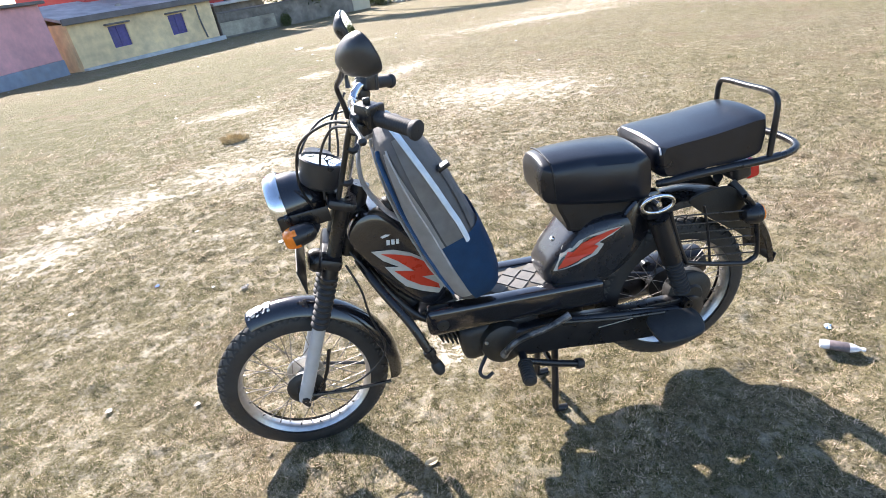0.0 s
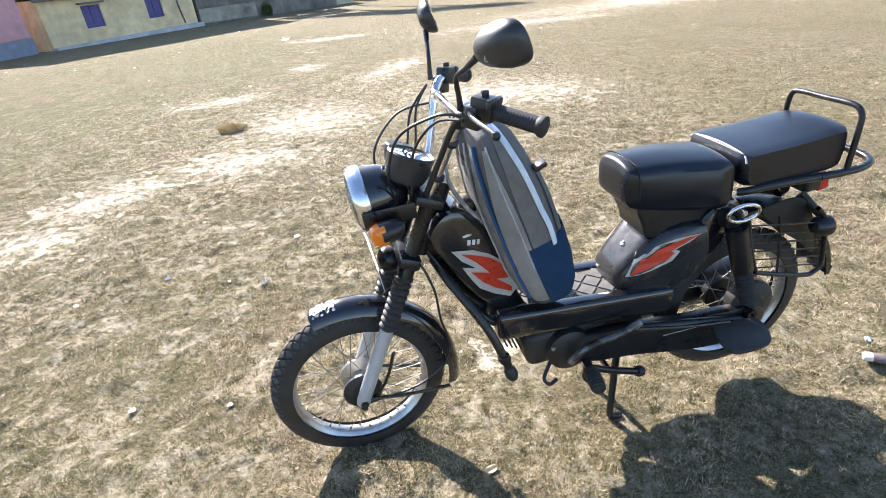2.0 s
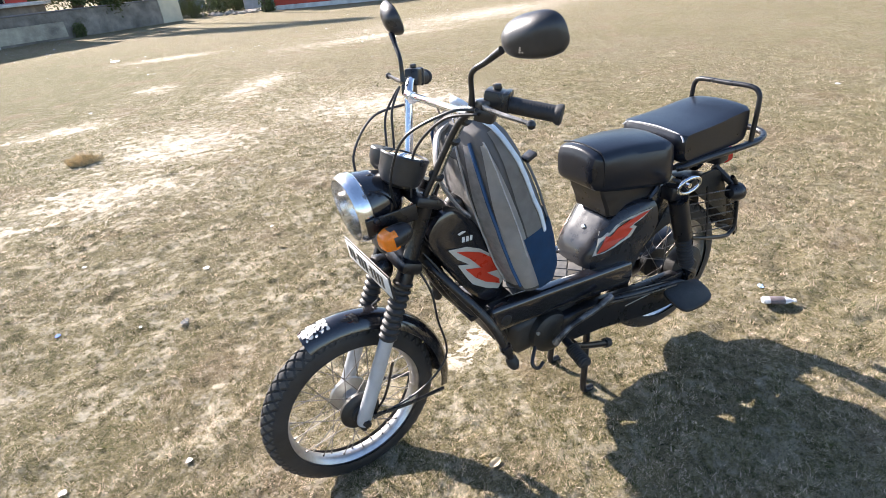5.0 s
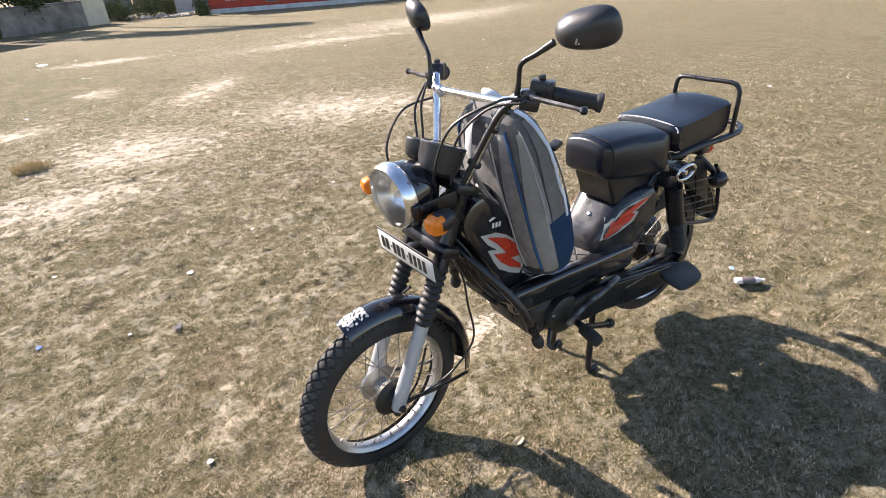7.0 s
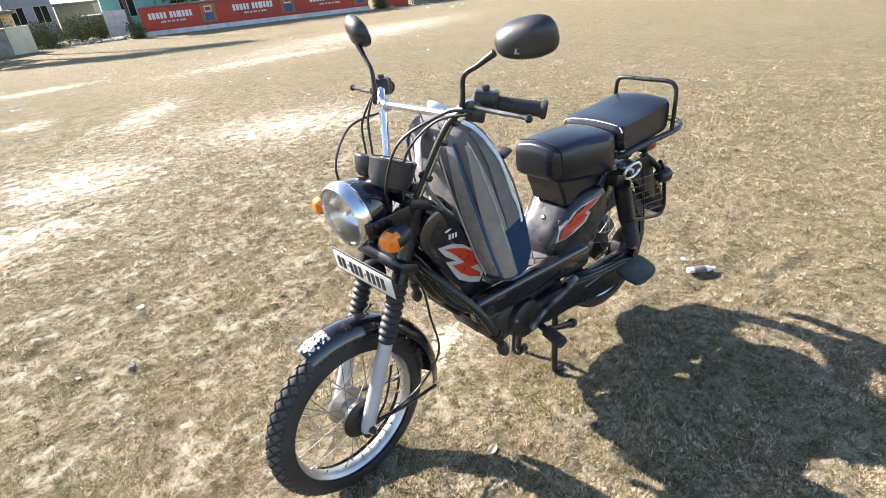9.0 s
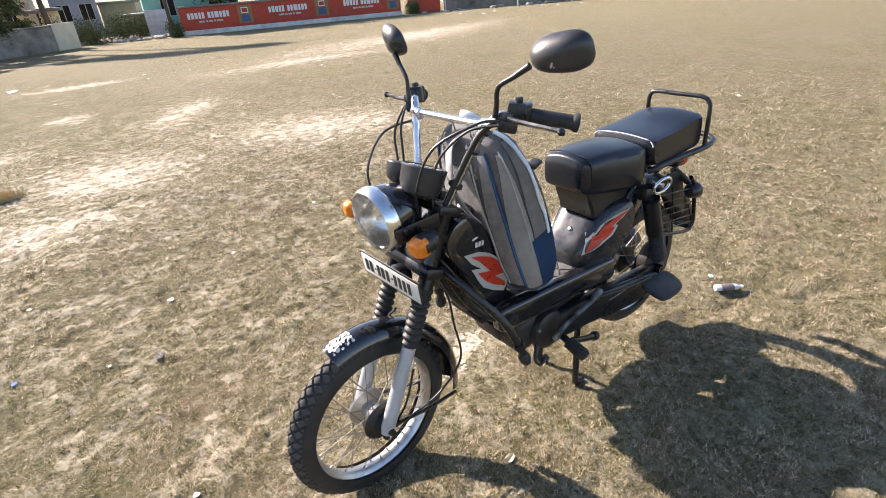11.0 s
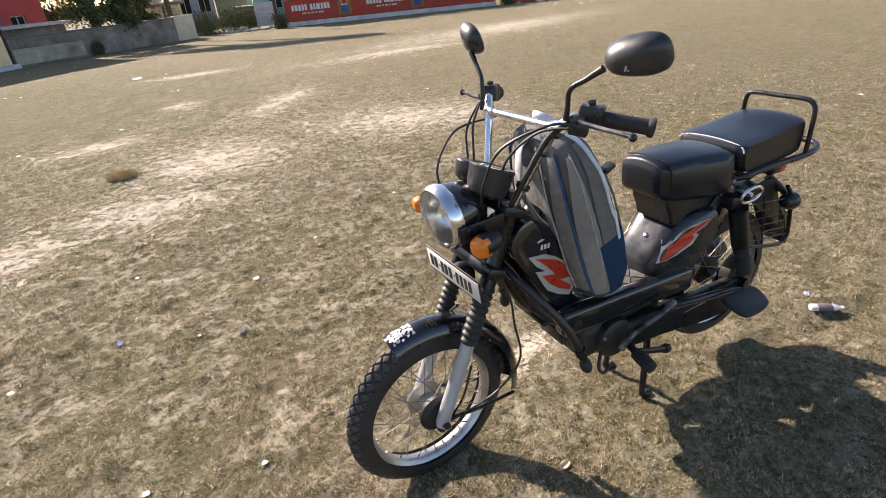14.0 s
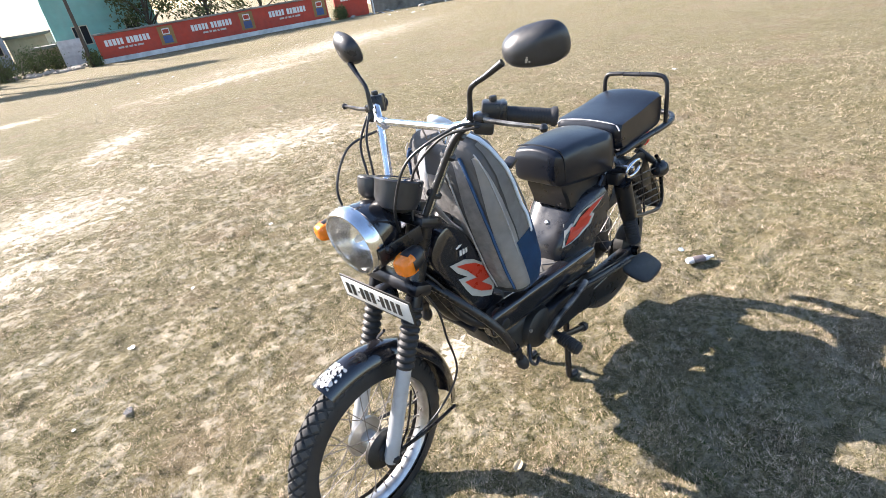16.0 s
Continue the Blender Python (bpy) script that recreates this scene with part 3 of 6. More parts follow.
def build_moped():
    root = thing("moped", "black moped with red and cream lightning decals, parked on its stand", "moped", BIKE)
    P = lambda name, bm, m, parent=root, label="", smooth=True: part(name, bm, m, parent, label, smooth)
    wheel("front_wheel", FRONT_AXLE, root, STEER, True, "chrome spoked front wheel")
    wheel("rear_wheel", REAR_AXLE, root, 0, False, "chrome spoked rear wheel")

    # --- front fork ---
    axis = Vector((-0.249, 0, 0.581)).normalized()
    for s in (1, -1):
        foot = Vector((1.226, 0.076 * s - 0.008, 0.256))
        at = lambda d: tuple(foot + axis * d)
        leg = P("fork_leg", lathe([(0.008, -0.022), (0.017, -0.020), (0.0205, 0.0), (0.0205, 0.05), (0.0195, 0.252), (0.0205, 0.268), (0.010, 0.273)], along(foot, at(1)), 28), M_SILVER, root, "silver-grey lower fork leg")
        part("gaiter", boot(at(0.254), at(0.430)), M_RUBBER, leg, "ribbed black rubber gaiter")
        part("upper_tube", lathe([(0.012, 0.40), (0.0225, 0.405), (0.0225, 0.45), (0.0195, 0.46), (0.0195, 0.63), (0.022, 0.635), (0.022, 0.66), (0.010, 0.664)], along(foot, at(1)), 24), M_FRAME, leg)
        part("axle_nut", lathe([(0.002, 0.028), (0.010, 0.028), (0.012, 0.02), (0.012, 0.0), (0.002, 0.0)], along(foot + Vector((0, 0, -0.005)), foot + Vector((0, s, -0.005))), 6), M_ENGINE, leg)
    foot = Vector((1.228, 0, 0.262))
    crown = P("fork_crown", block((0.06, 0.21, 0.035), Matrix.Translation(foot + axis * 0.47) @ Matrix.Rotation(radians(-23), 4, "Y"), 0.012), M_FRAME)
    P("top_yoke", block((0.075, 0.20, 0.028), Matrix.Translation(foot + axis * 0.64) @ Matrix.Rotation(radians(-23), 4, "Y"), 0.011), M_FRAME)
    P("head_tube", tube([foot + axis * 0.45 + Vector((-0.045, 0, 0)), foot + axis * 0.66 + Vector((-0.045, 0, 0))], 0.027, 20, 1), M_FRAME)
    P("horn", lathe([(0.002, 0.03), (0.026, 0.028), (0.034, 0.015), (0.034, -0.012), (0.022, -0.02), (0.002, -0.02)], pose(1.085, -0.005, 0.665, 0, 75, 10), 28), M_PLASTIC, root, "round black horn")

    # --- front mudguard ---
    sec = [(0.0, -0.046), (0.020, -0.040), (0.034, -0.022), (0.038, 0.0), (0.034, 0.022), (0.020, 0.040), (0.0, 0.046), (-0.002, 0.044), (0.017, 0.037), (0.031, 0.020), (0.035, 0.0), (0.031, -0.020), (0.017, -0.037), (-0.002, -0.044)]
    guard = P("front_mudguard", sweep_arc(Vector((1.222, -0.014, 0.256)), 0.263, 68, 190, sec, 44), M_BLACK, root, "glossy black front mudguard")
    bm = bmesh.new()
    rng = random.Random(5)
    for i in range(120):
        a, y = radians(70 + rng.random() * 13), (rng.random() - 0.5) * 0.052
        o = 0.3025 - 0.010 * (y / 0.025) ** 2
        c = Vector((1.222 + o * math.cos(a), y - 0.010, 0.256 + o * math.sin(a)))
        out = Vector((math.cos(a), y * 8 * 0.8, math.sin(a))).normalized()
        t1 = out.orthogonal().normalized()
        t2 = out.cross(t1)
        sz = 0.0020 + 0.0042 * rng.random() ** 1.2
        ring = [c + out * 0.0012 + sz * (t1 * math.cos(k * 1.047) + t2 * math.sin(k * 1.047) * 0.8) for k in range(6)]
        bm.faces.new([bm.verts.new(p) for p in ring])
    part("sticker", bm, M_WHITE, guard, "white flower-like sticker")
    for s in (1, -1):
        part("mudguard_stay", tube([(1.232, 0.075 * s, 0.262), (1.10, 0.066 * s, 0.235), (0.966, 0.046 * s, 0.214)], 0.0055, 8, 4), M_FRAME, guard)
        part("mudguard_bracket", tube([(1.150, 0.062 * s, 0.45), (1.120, 0.05 * s, 0.52), (1.10, 0.03 * s, 0.55)], 0.008, 8, 3, squash=0.5), M_FRAME, guard)
    P("anchor_arm", tube([(1.235, 0.062, 0.215), (1.16, 0.064, 0.29), (1.12, 0.064, 0.40)], 0.007, 8, 3, squash=0.5), M_FRAME)
    P("speedometer_drive", tube([(1.23, 0.058, 0.262), (1.235, 0.06, 0.22), (1.225, 0.06, 0.205)], [0.012, 0.009, 0.006], 10, 3), M_ENGINE)

    # --- headlamp and front signals ---
    lm = pose(1.138, 0.0, 0.850, 0, 97, 3)
    shell = P("headlamp", lathe([(0.001, -0.125), (0.035, -0.120), (0.060, -0.098), (0.076, -0.060), (0.083, -0.020), (0.084, 0.0), (0.0805, 0.0), (0.0800, -0.006)], lm, 48), M_BLACK, root, "round black headlamp shell")
    part("headlamp_rim", lathe([(0.0845, -0.020), (0.0875, -0.016), (0.0885, -0.004), (0.086, 0.010), (0.081, 0.017), (0.0775, 0.017), (0.079, 0.006), (0.0835, -0.006)], lm, 56), M_CHROME, shell, "polished chrome headlamp rim")
    part("reflector", lathe([(0.004, -0.062), (0.030, -0.050), (0.055, -0.025), (0.077, 0.008)], lm, 48), M_REFL, shell, "silver reflector bowl")
    part("bulb", lathe([(0.001, 0.0), (0.006, -0.003), (0.009, -0.015), (0.008, -0.04), (0.001, -0.06)], lm, 16), M_WHITE, shell)
    gl = part("lens", lathe([(0.0785, 0.010), (0.0765, 0.016), (0.060, 0.0225), (0.030, 0.027), (0.001, 0.028)], lm, 48), M_GLASS, shell, "clear domed glass lens")
    gl.visible_shadow = False
    for s in (1, -1):
        P("headlamp_bracket", block((0.13, 0.006, 0.042), Matrix.Translation((1.075, 0.092 * s, 0.835)) @ Matrix.Rotation(radians(4), 4, "Y"), 0.003), M_FRAME)
        P("bracket_bolt", lathe([(0.001, 0.012), (0.007, 0.011), (0.009, 0.004), (0.009, -0.004)], along((1.115, 0.094 * s, 0.845), (1.115, s, 0.845)), 12), M_FRAME)
        sig = P("turn_signal", lathe([(0.002, -0.058), (0.018, -0.054), (0.028, -0.040), (0.0325, -0.012), (0.0330, 0.012), (0.030, 0.012)], pose(1.096, 0.137 if s > 0 else -0.194, 0.815, 0, 98, 8 * s) @ Matrix.Scale(0.84 if s > 0 else 0.80, 4), 28), M_PLASTIC, root, "black turn signal housing")
        lens_m = pose(1.096, 0.137 if s > 0 else -0.194, 0.815, 0, 98, 8 * s) @ Matrix.Scale(0.84 if s > 0 else 0.80, 4)
        part("signal_lens", loft([[lens_m @ Vector((h * math.copysign(abs(math.cos(a)) ** 0.55, math.cos(a)), h * math.copysign(abs(math.sin(a)) ** 0.55, math.sin(a)), z)) for a in (2 * math.pi * k / 28 for k in range(28))] for z, h in ((-0.001, 0.0300), (0.012, 0.0300), (0.026, 0.0270), (0.036, 0.0230), (0.040, 0.0170))]), M_ORANGE, sig, "amber signal lens")
        part("signal_stalk", tube([(1.065, 0.135 if s > 0 else -0.195, 0.815), (1.055, 0.11 * s, 0.808), (1.05, 0.085 * s, 0.81)], 0.009, 10, 3), M_RUBBER, sig)

    # --- number plate: bars stand for its characters ---
    pm = Matrix.Translation((1.128, 0.018, 0.690)) @ Matrix.Rotation(radians(4), 4, "Z") @ Matrix.Rotation(radians(7), 4, "Y") @ Matrix.Rotation(radians(-1.5), 4, "X")
    plate = P("number_plate", block((0.004, 0.258, 0.074), pm, 0.002), M_INK, root, "white number plate with a black border")
    part("plate_face", block((0.002, 0.245, 0.060), pm @ Matrix.Translation((0.0026, 0, 0)), 0.0006), M_WHITE, plate, "white plate face")
    bm = bmesh.new()
    x = -0.102
    for w in (0.013, 0.012, 0.006, 0.012, 0.013, 0.012, 0.006, 0.012, 0.012, 0.012, 0.013):
        hgt = 0.006 if w < 0.01 else 0.036
        block((0.001, w, hgt), pm @ Matrix.Translation((0.0040, x, 0)), 0.0, bm)
        x += w + 0.0076
    part("plate_bars", bm, M_INK, plate, "black bars in place of characters")

    # --- instrument pods ---
    gm = pose(1.010, 0.030, 0.930, 0, -22, 4)
    pod = P("speedometer", lathe([(0.001, -0.045), (0.030, -0.044), (0.048, -0.034), (0.056, -0.010), (0.058, 0.020), (0.060, 0.030), (0.056, 0.034), (0.052, 0.030), (0.001, 0.029)], gm, 44), M_MIRROR, root, "black speedometer pod")
    part("dial_glass", lathe([(0.051, 0.031), (0.030, 0.034), (0.001, 0.035)], gm, 36), M_MIRGLASS, pod, "glossy dial cover")
    gm2 = pose(1.022, -0.052, 0.934, 0, -22, 4)
    P("indicator_pod", lathe([(0.001, -0.030), (0.020, -0.028), (0.032, -0.018), (0.038, 0.004), (0.039, 0.022), (0.036, 0.026), (0.001, 0.024)], gm2, 36), M_MIRROR, root, "small black indicator pod")
    P("instrument_bracket", block((0.05, 0.12, 0.012), pose(1.015, -0.005, 0.885, 0, -30, 4), 0.004), M_FRAME)

    # --- handlebar ---
    lbar = [(0.980, 0.070, 0.845), (0.952, 0.092, 0.915), (0.920, 0.125, 1.005), (0.902, 0.152, 1.055), (0.886, 0.190, 1.088), (0.848, 0.245, 1.090), (0.785, 0.317, 1.073)]
    rbar = [(0.975, -0.050, 0.830), (0.938, -0.095, 0.900), (0.908, -0.128, 1.010), (0.895, -0.145, 1.055), (0.870, -0.180, 1.080), (0.828, -0.228, 1.074), (0.780, -0.280, 1.062)]
    bars = P("handlebar", tube(lbar[:6], 0.0115, 14), M_CHROME, root, "chromed high-rise handlebar")
    part("right_bar", tube(rbar[:6], 0.0115, 14), M_CHROME, bars)
    part("cross_bar", tube([(0.893, -0.142, 1.052), (0.900, 0.160, 1.064)], 0.0095, 12, 1), M_CHROME, bars, "chrome cross brace")
    for p, q in (((0.893, -0.150, 1.052), (0.896, -0.118, 1.050)), ((0.901, 0.140, 1.063), (0.897, 0.172, 1.068))):
        part("cross_bar_clamp", tube([p, q], 0.0155, 14, 1), M_CHROME, bars)
    part("bag_hook", tube([(0.896, 0.030, 1.066), (0.904, 0.030, 1.058), (0.897, 0.030, 1.035), (0.890, 0.028, 1.022), (0.880, 0.030, 1.030)], 0.0022, 6, 4), M_SPOKE, bars, "bent wire hook")
    part("bag_hook", tube([(0.897, 0.080, 1.056), (0.887, 0.080, 1.025), (0.880, 0.078, 1.015), (0.874, 0.08, 1.03)], 0.0025, 6, 4), M_CHROME, bars)
    for pts, s in ((lbar, 1), (rbar, -1)):
        a, b = Vector(pts[5]), Vector(pts[6])
        d = (b - a).normalized()
        a = a - d * 0.010
        L = (b - a).length + 0.012
        prof = [(0.010, 0.0), (0.019, 0.001), (0.019, 0.008)]
        for i in range(14):
            z = 0.012 + (L - 0.03) * i / 14
            prof += [(0.0166, z), (0.0169, z + 0.002), (0.0169, z + 0.005), (0.0166, z + 0.007)]
        prof += [(0.018, L - 0.014), (0.021, L - 0.010), (0.021, L - 0.002), (0.017, L), (0.001, L)]
        part("grip", lathe(prof, along(a, b), 24), M_GRIP, bars, "black ribbed rubber grip")
        sw = a - d * 0.020
        box = part("switch_box", block((0.040, 0.052, 0.044), Matrix.Translation(sw + Vector((0, 0, 0.004)) + d * 0.004) @ d.to_track_quat("Y", "Z").to_matrix().to_4x4(), 0.006, None, 2), M_PLASTIC, bars, "black switch housing")
        turned = d.to_track_quat("Y", "Z").to_matrix().to_4x4()
        part("switch_rim", block((0.046, 0.016, 0.048), Matrix.Translation(sw + Vector((0, 0, 0.004)) + d * 0.024) @ turned, 0.006), M_PLASTIC, bars)
        part("lever_bracket", block((0.034, 0.044, 0.030), Matrix.Translation(sw + Vector((0.012, 0, -0.026)) - d * 0.012) @ turned, 0.006), M_PLASTIC, bars, "black lever bracket")
        part("switch_button", block((0.016, 0.012, 0.014), Matrix.Translation(sw + Vector((-0.003, 0.004 * s, 0.030))), 0.003), M_PLASTIC, bars)
        pv = sw + Vector((0.030, 0.0, -0.004))
        part("lever_perch", block((0.042, 0.030, 0.020), Matrix.Translation(sw + Vector((0.018, -0.006 * s, -0.002))), 0.006), M_PLASTIC, bars)
        tip = Vector((0.889, 0.372, 1.084)) if s > 0 else b + Vector((0.09, -0.05, 0.01))
        part("brake_lever", tube([pv, pv * 0.66 + tip * 0.34 + Vector((0.005, 0, 0)), pv * 0.2 + tip * 0.8, tip], [0.0085, 0.0075, 0.006, 0.006], 10, 6, squash=0.7), M_WORN, bars, "worn black brake lever")
        part("lever_ball", lathe([(0.001, -0.009), (0.006, -0.007), (0.009, 0.0), (0.006, 0.007), (0.001, 0.009)], Matrix.Translation(tip), 14), M_PLASTIC, bars)

    part("cable_harness", tube([Vector(p) + Vector((0.013, 0.004, -0.004)) for p in lbar[:5]], 0.0075, 10), M_CABLE, bars, "black cable harness tied along the bar")
    for k in (1, 2, 3):
        q = Vector(lbar[k])
        part("cable_tie", tube([q - (Vector(lbar[k + 1]) - q).normalized() * 0.004, q + (Vector(lbar[k + 1]) - q).normalized() * 0.004], 0.0185, 14, 1), M_CABLE, bars)

    # --- mirrors ---
    def mirror(base, knee, joint, centre, normal, w, hgt, deep, label):
        m = P("mirror", tube([base, Vector(base) * 0.6 + Vector(knee) * 0.4, knee, Vector(knee) * 0.5 + Vector(joint) * 0.5, joint], [0.008, 0.0058, 0.0055, 0.006, 0.008], 10, 6), M_PLASTIC, root, label)
        z = Vector(normal).normalized()
        xax = Vector((0, 1 if centre[1] > 0 else -1, 0.03))
        xax = (xax - z * xax.dot(z)).normalized()
        yax = z.cross(xax)
        fm = Matrix.Translation(centre) @ Matrix((xax, yax, z)).transposed().to_4x4()
        rings = []
        for depth, sc in ((0.046, 0.10), (0.043, 0.40), (0.034, 0.68), (0.020, 0.90), (0.004, 1.0), (-0.004, 0.99), (-0.006, 0.94)):
            ring = []
            for k in range(44):
                a = 2 * math.pi * k / 44
                ca, sa = math.cos(a), math.sin(a)
                rx = math.copysign(abs(ca) ** 0.75, ca) * w
                ry = math.copysign(abs(sa) ** 0.75, sa) * hgt * (0.86 + 0.14 * ca)
                ring.append(fm @ Vector((rx * sc - 0.34 * w * (1 - sc), ry * sc, depth * deep)))
            rings.append(ring)
        part("mirror_shell", loft(rings), M_MIRROR, m, "grained black mirror shell")
        gl_ring = [fm @ Vector((math.copysign(abs(math.cos(a)) ** 0.75, math.cos(a)) * w * 0.92, math.copysign(abs(math.sin(a)) ** 0.75, math.sin(a)) * hgt * 0.92 * (0.86 + 0.14 * math.cos(a)), -0.0068)) for a in (2 * math.pi * k / 44 for k in range(44))]
        bm = bmesh.new()
        bm.faces.new([bm.verts.new(p) for p in gl_ring])
        part("mirror_glass", bm, M_MIRGLASS, m, "mirror glass")
        bm = bmesh.new()
        for dx, dy, rr in ((0.0, 0.0, 0.0030), (0.002, 0.004, 0.0022), (-0.002, -0.004, 0.0025), (0.004, -0.005, 0.0022)):
            bm.faces.new([bm.verts.new(fm @ Vector((-0.12 * w + dx + rr * math.cos(k), -0.12 * hgt + dy + rr * math.sin(k) * 0.8, 0.0462 * deep))) for k in (0, 1.05, 2.1, 3.14, 4.2, 5.2)])
        part("mirror_badge", bm, M_CREAM, m, "small pale badge")
        return m

    mirror((0.908, 0.195, 1.092), (0.918, 0.218, 1.160), (0.893, 0.286, 1.206), (0.858, 0.340, 1.232), (0.93, 0.34, -0.34), 0.066, 0.046, 0.92, "black left rear-view mirror on a bent stem")
    mirror((0.900, -0.162, 1.085), (0.898, -0.170, 1.140), (0.888, -0.232, 1.196), (0.868, -0.250, 1.230), (0.93, -0.18, -0.34), 0.054, 0.050, 0.72, "black right rear-view mirror on a bent stem")

    # --- cables ---
    for pts in ([(0.915, 0.215, 1.085), (0.960, 0.190, 1.085), (1.035, 0.120, 1.030), (1.065, 0.085, 0.930), (1.05, 0.06, 0.850)],
                [(0.912, 0.225, 1.078), (0.955, 0.150, 1.06), (1.000, 0.085, 0.980), (1.015, 0.075, 0.870)],
                [(0.915, -0.165, 1.070), (0.965, -0.150, 1.010), (0.990, -0.110, 0.930), (1.02, -0.09, 0.84)],
                [(0.912, -0.160, 1.075), (0.950, -0.140, 1.020), (0.965, -0.120, 0.930), (1.00, -0.08, 0.84)],
                [(0.905, -0.150, 1.030), (1.000, -0.160, 1.010), (1.075, -0.130, 0.930), (1.075, -0.09, 0.84)],
                [(1.01, 0.05, 0.66), (0.985, 0.070, 0.585), (0.978, 0.078, 0.500), (0.96, 0.075, 0.36), (1.05, 0.07, 0.27), (1.20, 0.064, 0.235)],
                [(0.99, 0.055, 0.70), (0.955, 0.075, 0.640), (0.925, 0.070, 0.555), (0.905, 0.06, 0.52)]):
        P("cable", tube(pts, 0.0033, 7, 10), M_CABLE)

    # --- frame and tank ---
    P("down_tube", tube([(0.985, 0, 0.73), (0.93, 0, 0.58), (0.86, 0, 0.475), (0.76, 0, 0.42), (0.45, 0, 0.40)], 0.024, 16), M_FRAME)
    for s in (1, -1):
        P("frame_rail", tube([(0.965, 0.03 * s, 0.66), (0.905, 0.050 * s, 0.53), (0.83, 0.07 * s, 0.445), (0.72, 0.085 * s, 0.415), (0.45, 0.09 * s, 0.40)], 0.013, 12), M_FRAME)
    prof = [(0.985, 0.740), (0.962, 0.790), (0.925, 0.810), (0.884, 0.796), (0.830, 0.738), (0.782, 0.660), (0.752, 0.595), (0.742, 0.530), (0.750, 0.480), (0.785, 0.472), (0.830, 0.495), (0.885, 0.560), (0.940, 0.650)]
    side = lambda x: 0.083 + 0.14 * (min(x, 0.93) - 0.93)
    lay = [(-1.0, 0.80), (-0.985, 0.90), (-0.93, 0.965), (-0.8, 0.995), (-0.4, 1.0), (0.4, 1.0), (0.8, 0.995), (0.93, 0.965), (0.985, 0.90), (1.0, 0.80)]
    tank = P("fuel_tank", pillow(prof, lay, 6, lambda x, y, z: (x, y * side(x), z)), M_BLACK, root, "glossy black fuel tank between the knees")
    part("filler_cap", lathe([(0.001, 0.030), (0.020, 0.029), (0.027, 0.022), (0.028, 0.0), (0.001, 0.0)], pose(0.868, 0.006, 0.782, 0, -42, 0), 24), M_PLASTIC, tank, "black filler cap")
    cream = [(0.933, 0.702), (0.872, 0.690), (0.830, 0.668), (0.767, 0.616), (0.750, 0.572), (0.749, 0.533), (0.769, 0.512), (0.815, 0.535), (0.859, 0.566), (0.880, 0.598), (0.906, 0.646), (0.868, 0.634), (0.905, 0.664)]
    red = [(0.908, 0.688), (0.870, 0.675), (0.826, 0.655), (0.775, 0.612), (0.757, 0.574), (0.809, 0.583), (0.765, 0.545), (0.763, 0.528), (0.815, 0.556), (0.850, 0.585), (0.882, 0.625), (0.828, 0.608), (0.866, 0.652)]
    for s in (1, -1):
        put = lambda off: (lambda u, v, t: Vector((u, s * (side(u) + off + t), v)))
        part("decal", flat(cream, put(0.0016), None, 0.0006), M_CREAM, tank, "cream lightning decal", False)
        part("decal", flat(red, put(0.0032), None, 0.0006), M_RED, tank, "red lightning decal", False)
        bm = bmesh.new()
        for poly in ([(0.886, 0.724), (0.877, 0.722), (0.879, 0.707), (0.888, 0.709)], [(0.873, 0.722), (0.864, 0.720), (0.866, 0.705), (0.875, 0.707)], [(0.860, 0.720), (0.852, 0.718), (0.854, 0.704), (0.862, 0.705)],
                     [(0.900, 0.738), (0.885, 0.741), (0.872, 0.737), (0.880, 0.734), (0.896, 0.732)]):
            flat(poly, put(0.0020), bm, 0.0006)
        part("tank_badge", bm, M_WHITE, tank, "small white emblem of plain shapes", False)
    P("tank_tray", block((0.15, 0.15, 0.02), pose(0.80, 0, 0.462, 0, 12, 0), 0.006), M_FRAME)

    # --- leg guard bars ---
    for bar in ([(0.975, 0.030, 0.660), (0.935, 0.100, 0.600), (0.870, 0.165, 0.500), (0.834, 0.195, 0.410), (0.820, 0.202, 0.366)],
                [(0.975, -0.030, 0.660), (0.935, -0.080, 0.580), (0.890, -0.110, 0.490), (0.880, -0.120, 0.440)]):
        lg = P("leg_guard", tube(bar, 0.0125, 12), M_FRAME, root, "bent black leg guard bar")
        part("guard_knob", lathe([(0.008, -0.012), (0.0165, -0.010), (0.0175, 0.0), (0.0165, 0.010), (0.008, 0.012)], along(bar[-2], bar[-1]), 16), M_FRAME, lg)
        part("rubber_cap", lathe([(0.001, -0.028), (0.012, -0.026), (0.018, -0.012), (0.017, 0.006), (0.012, 0.016)], along(bar[-1], bar[-2]), 16), M_RUBBER, lg, "round rubber end cap")

    # --- floor ---
    fl = P("floorboard", block((0.38, 0.17, 0.022), pose(0.620, 0.0, 0.443, 0, 0, 0), 0.006), M_FRAME, root, "flat footboard")
    part("mat_base", block((0.375, 0.166, 0.006), pose(0.620, 0.0, 0.457, 0, 0, 0), 0.002), M_MATJOINT, fl, "dusty mat grooves")
    rng = random.Random(3)
    shared = {}
    dx, dy = 0.066, 0.046
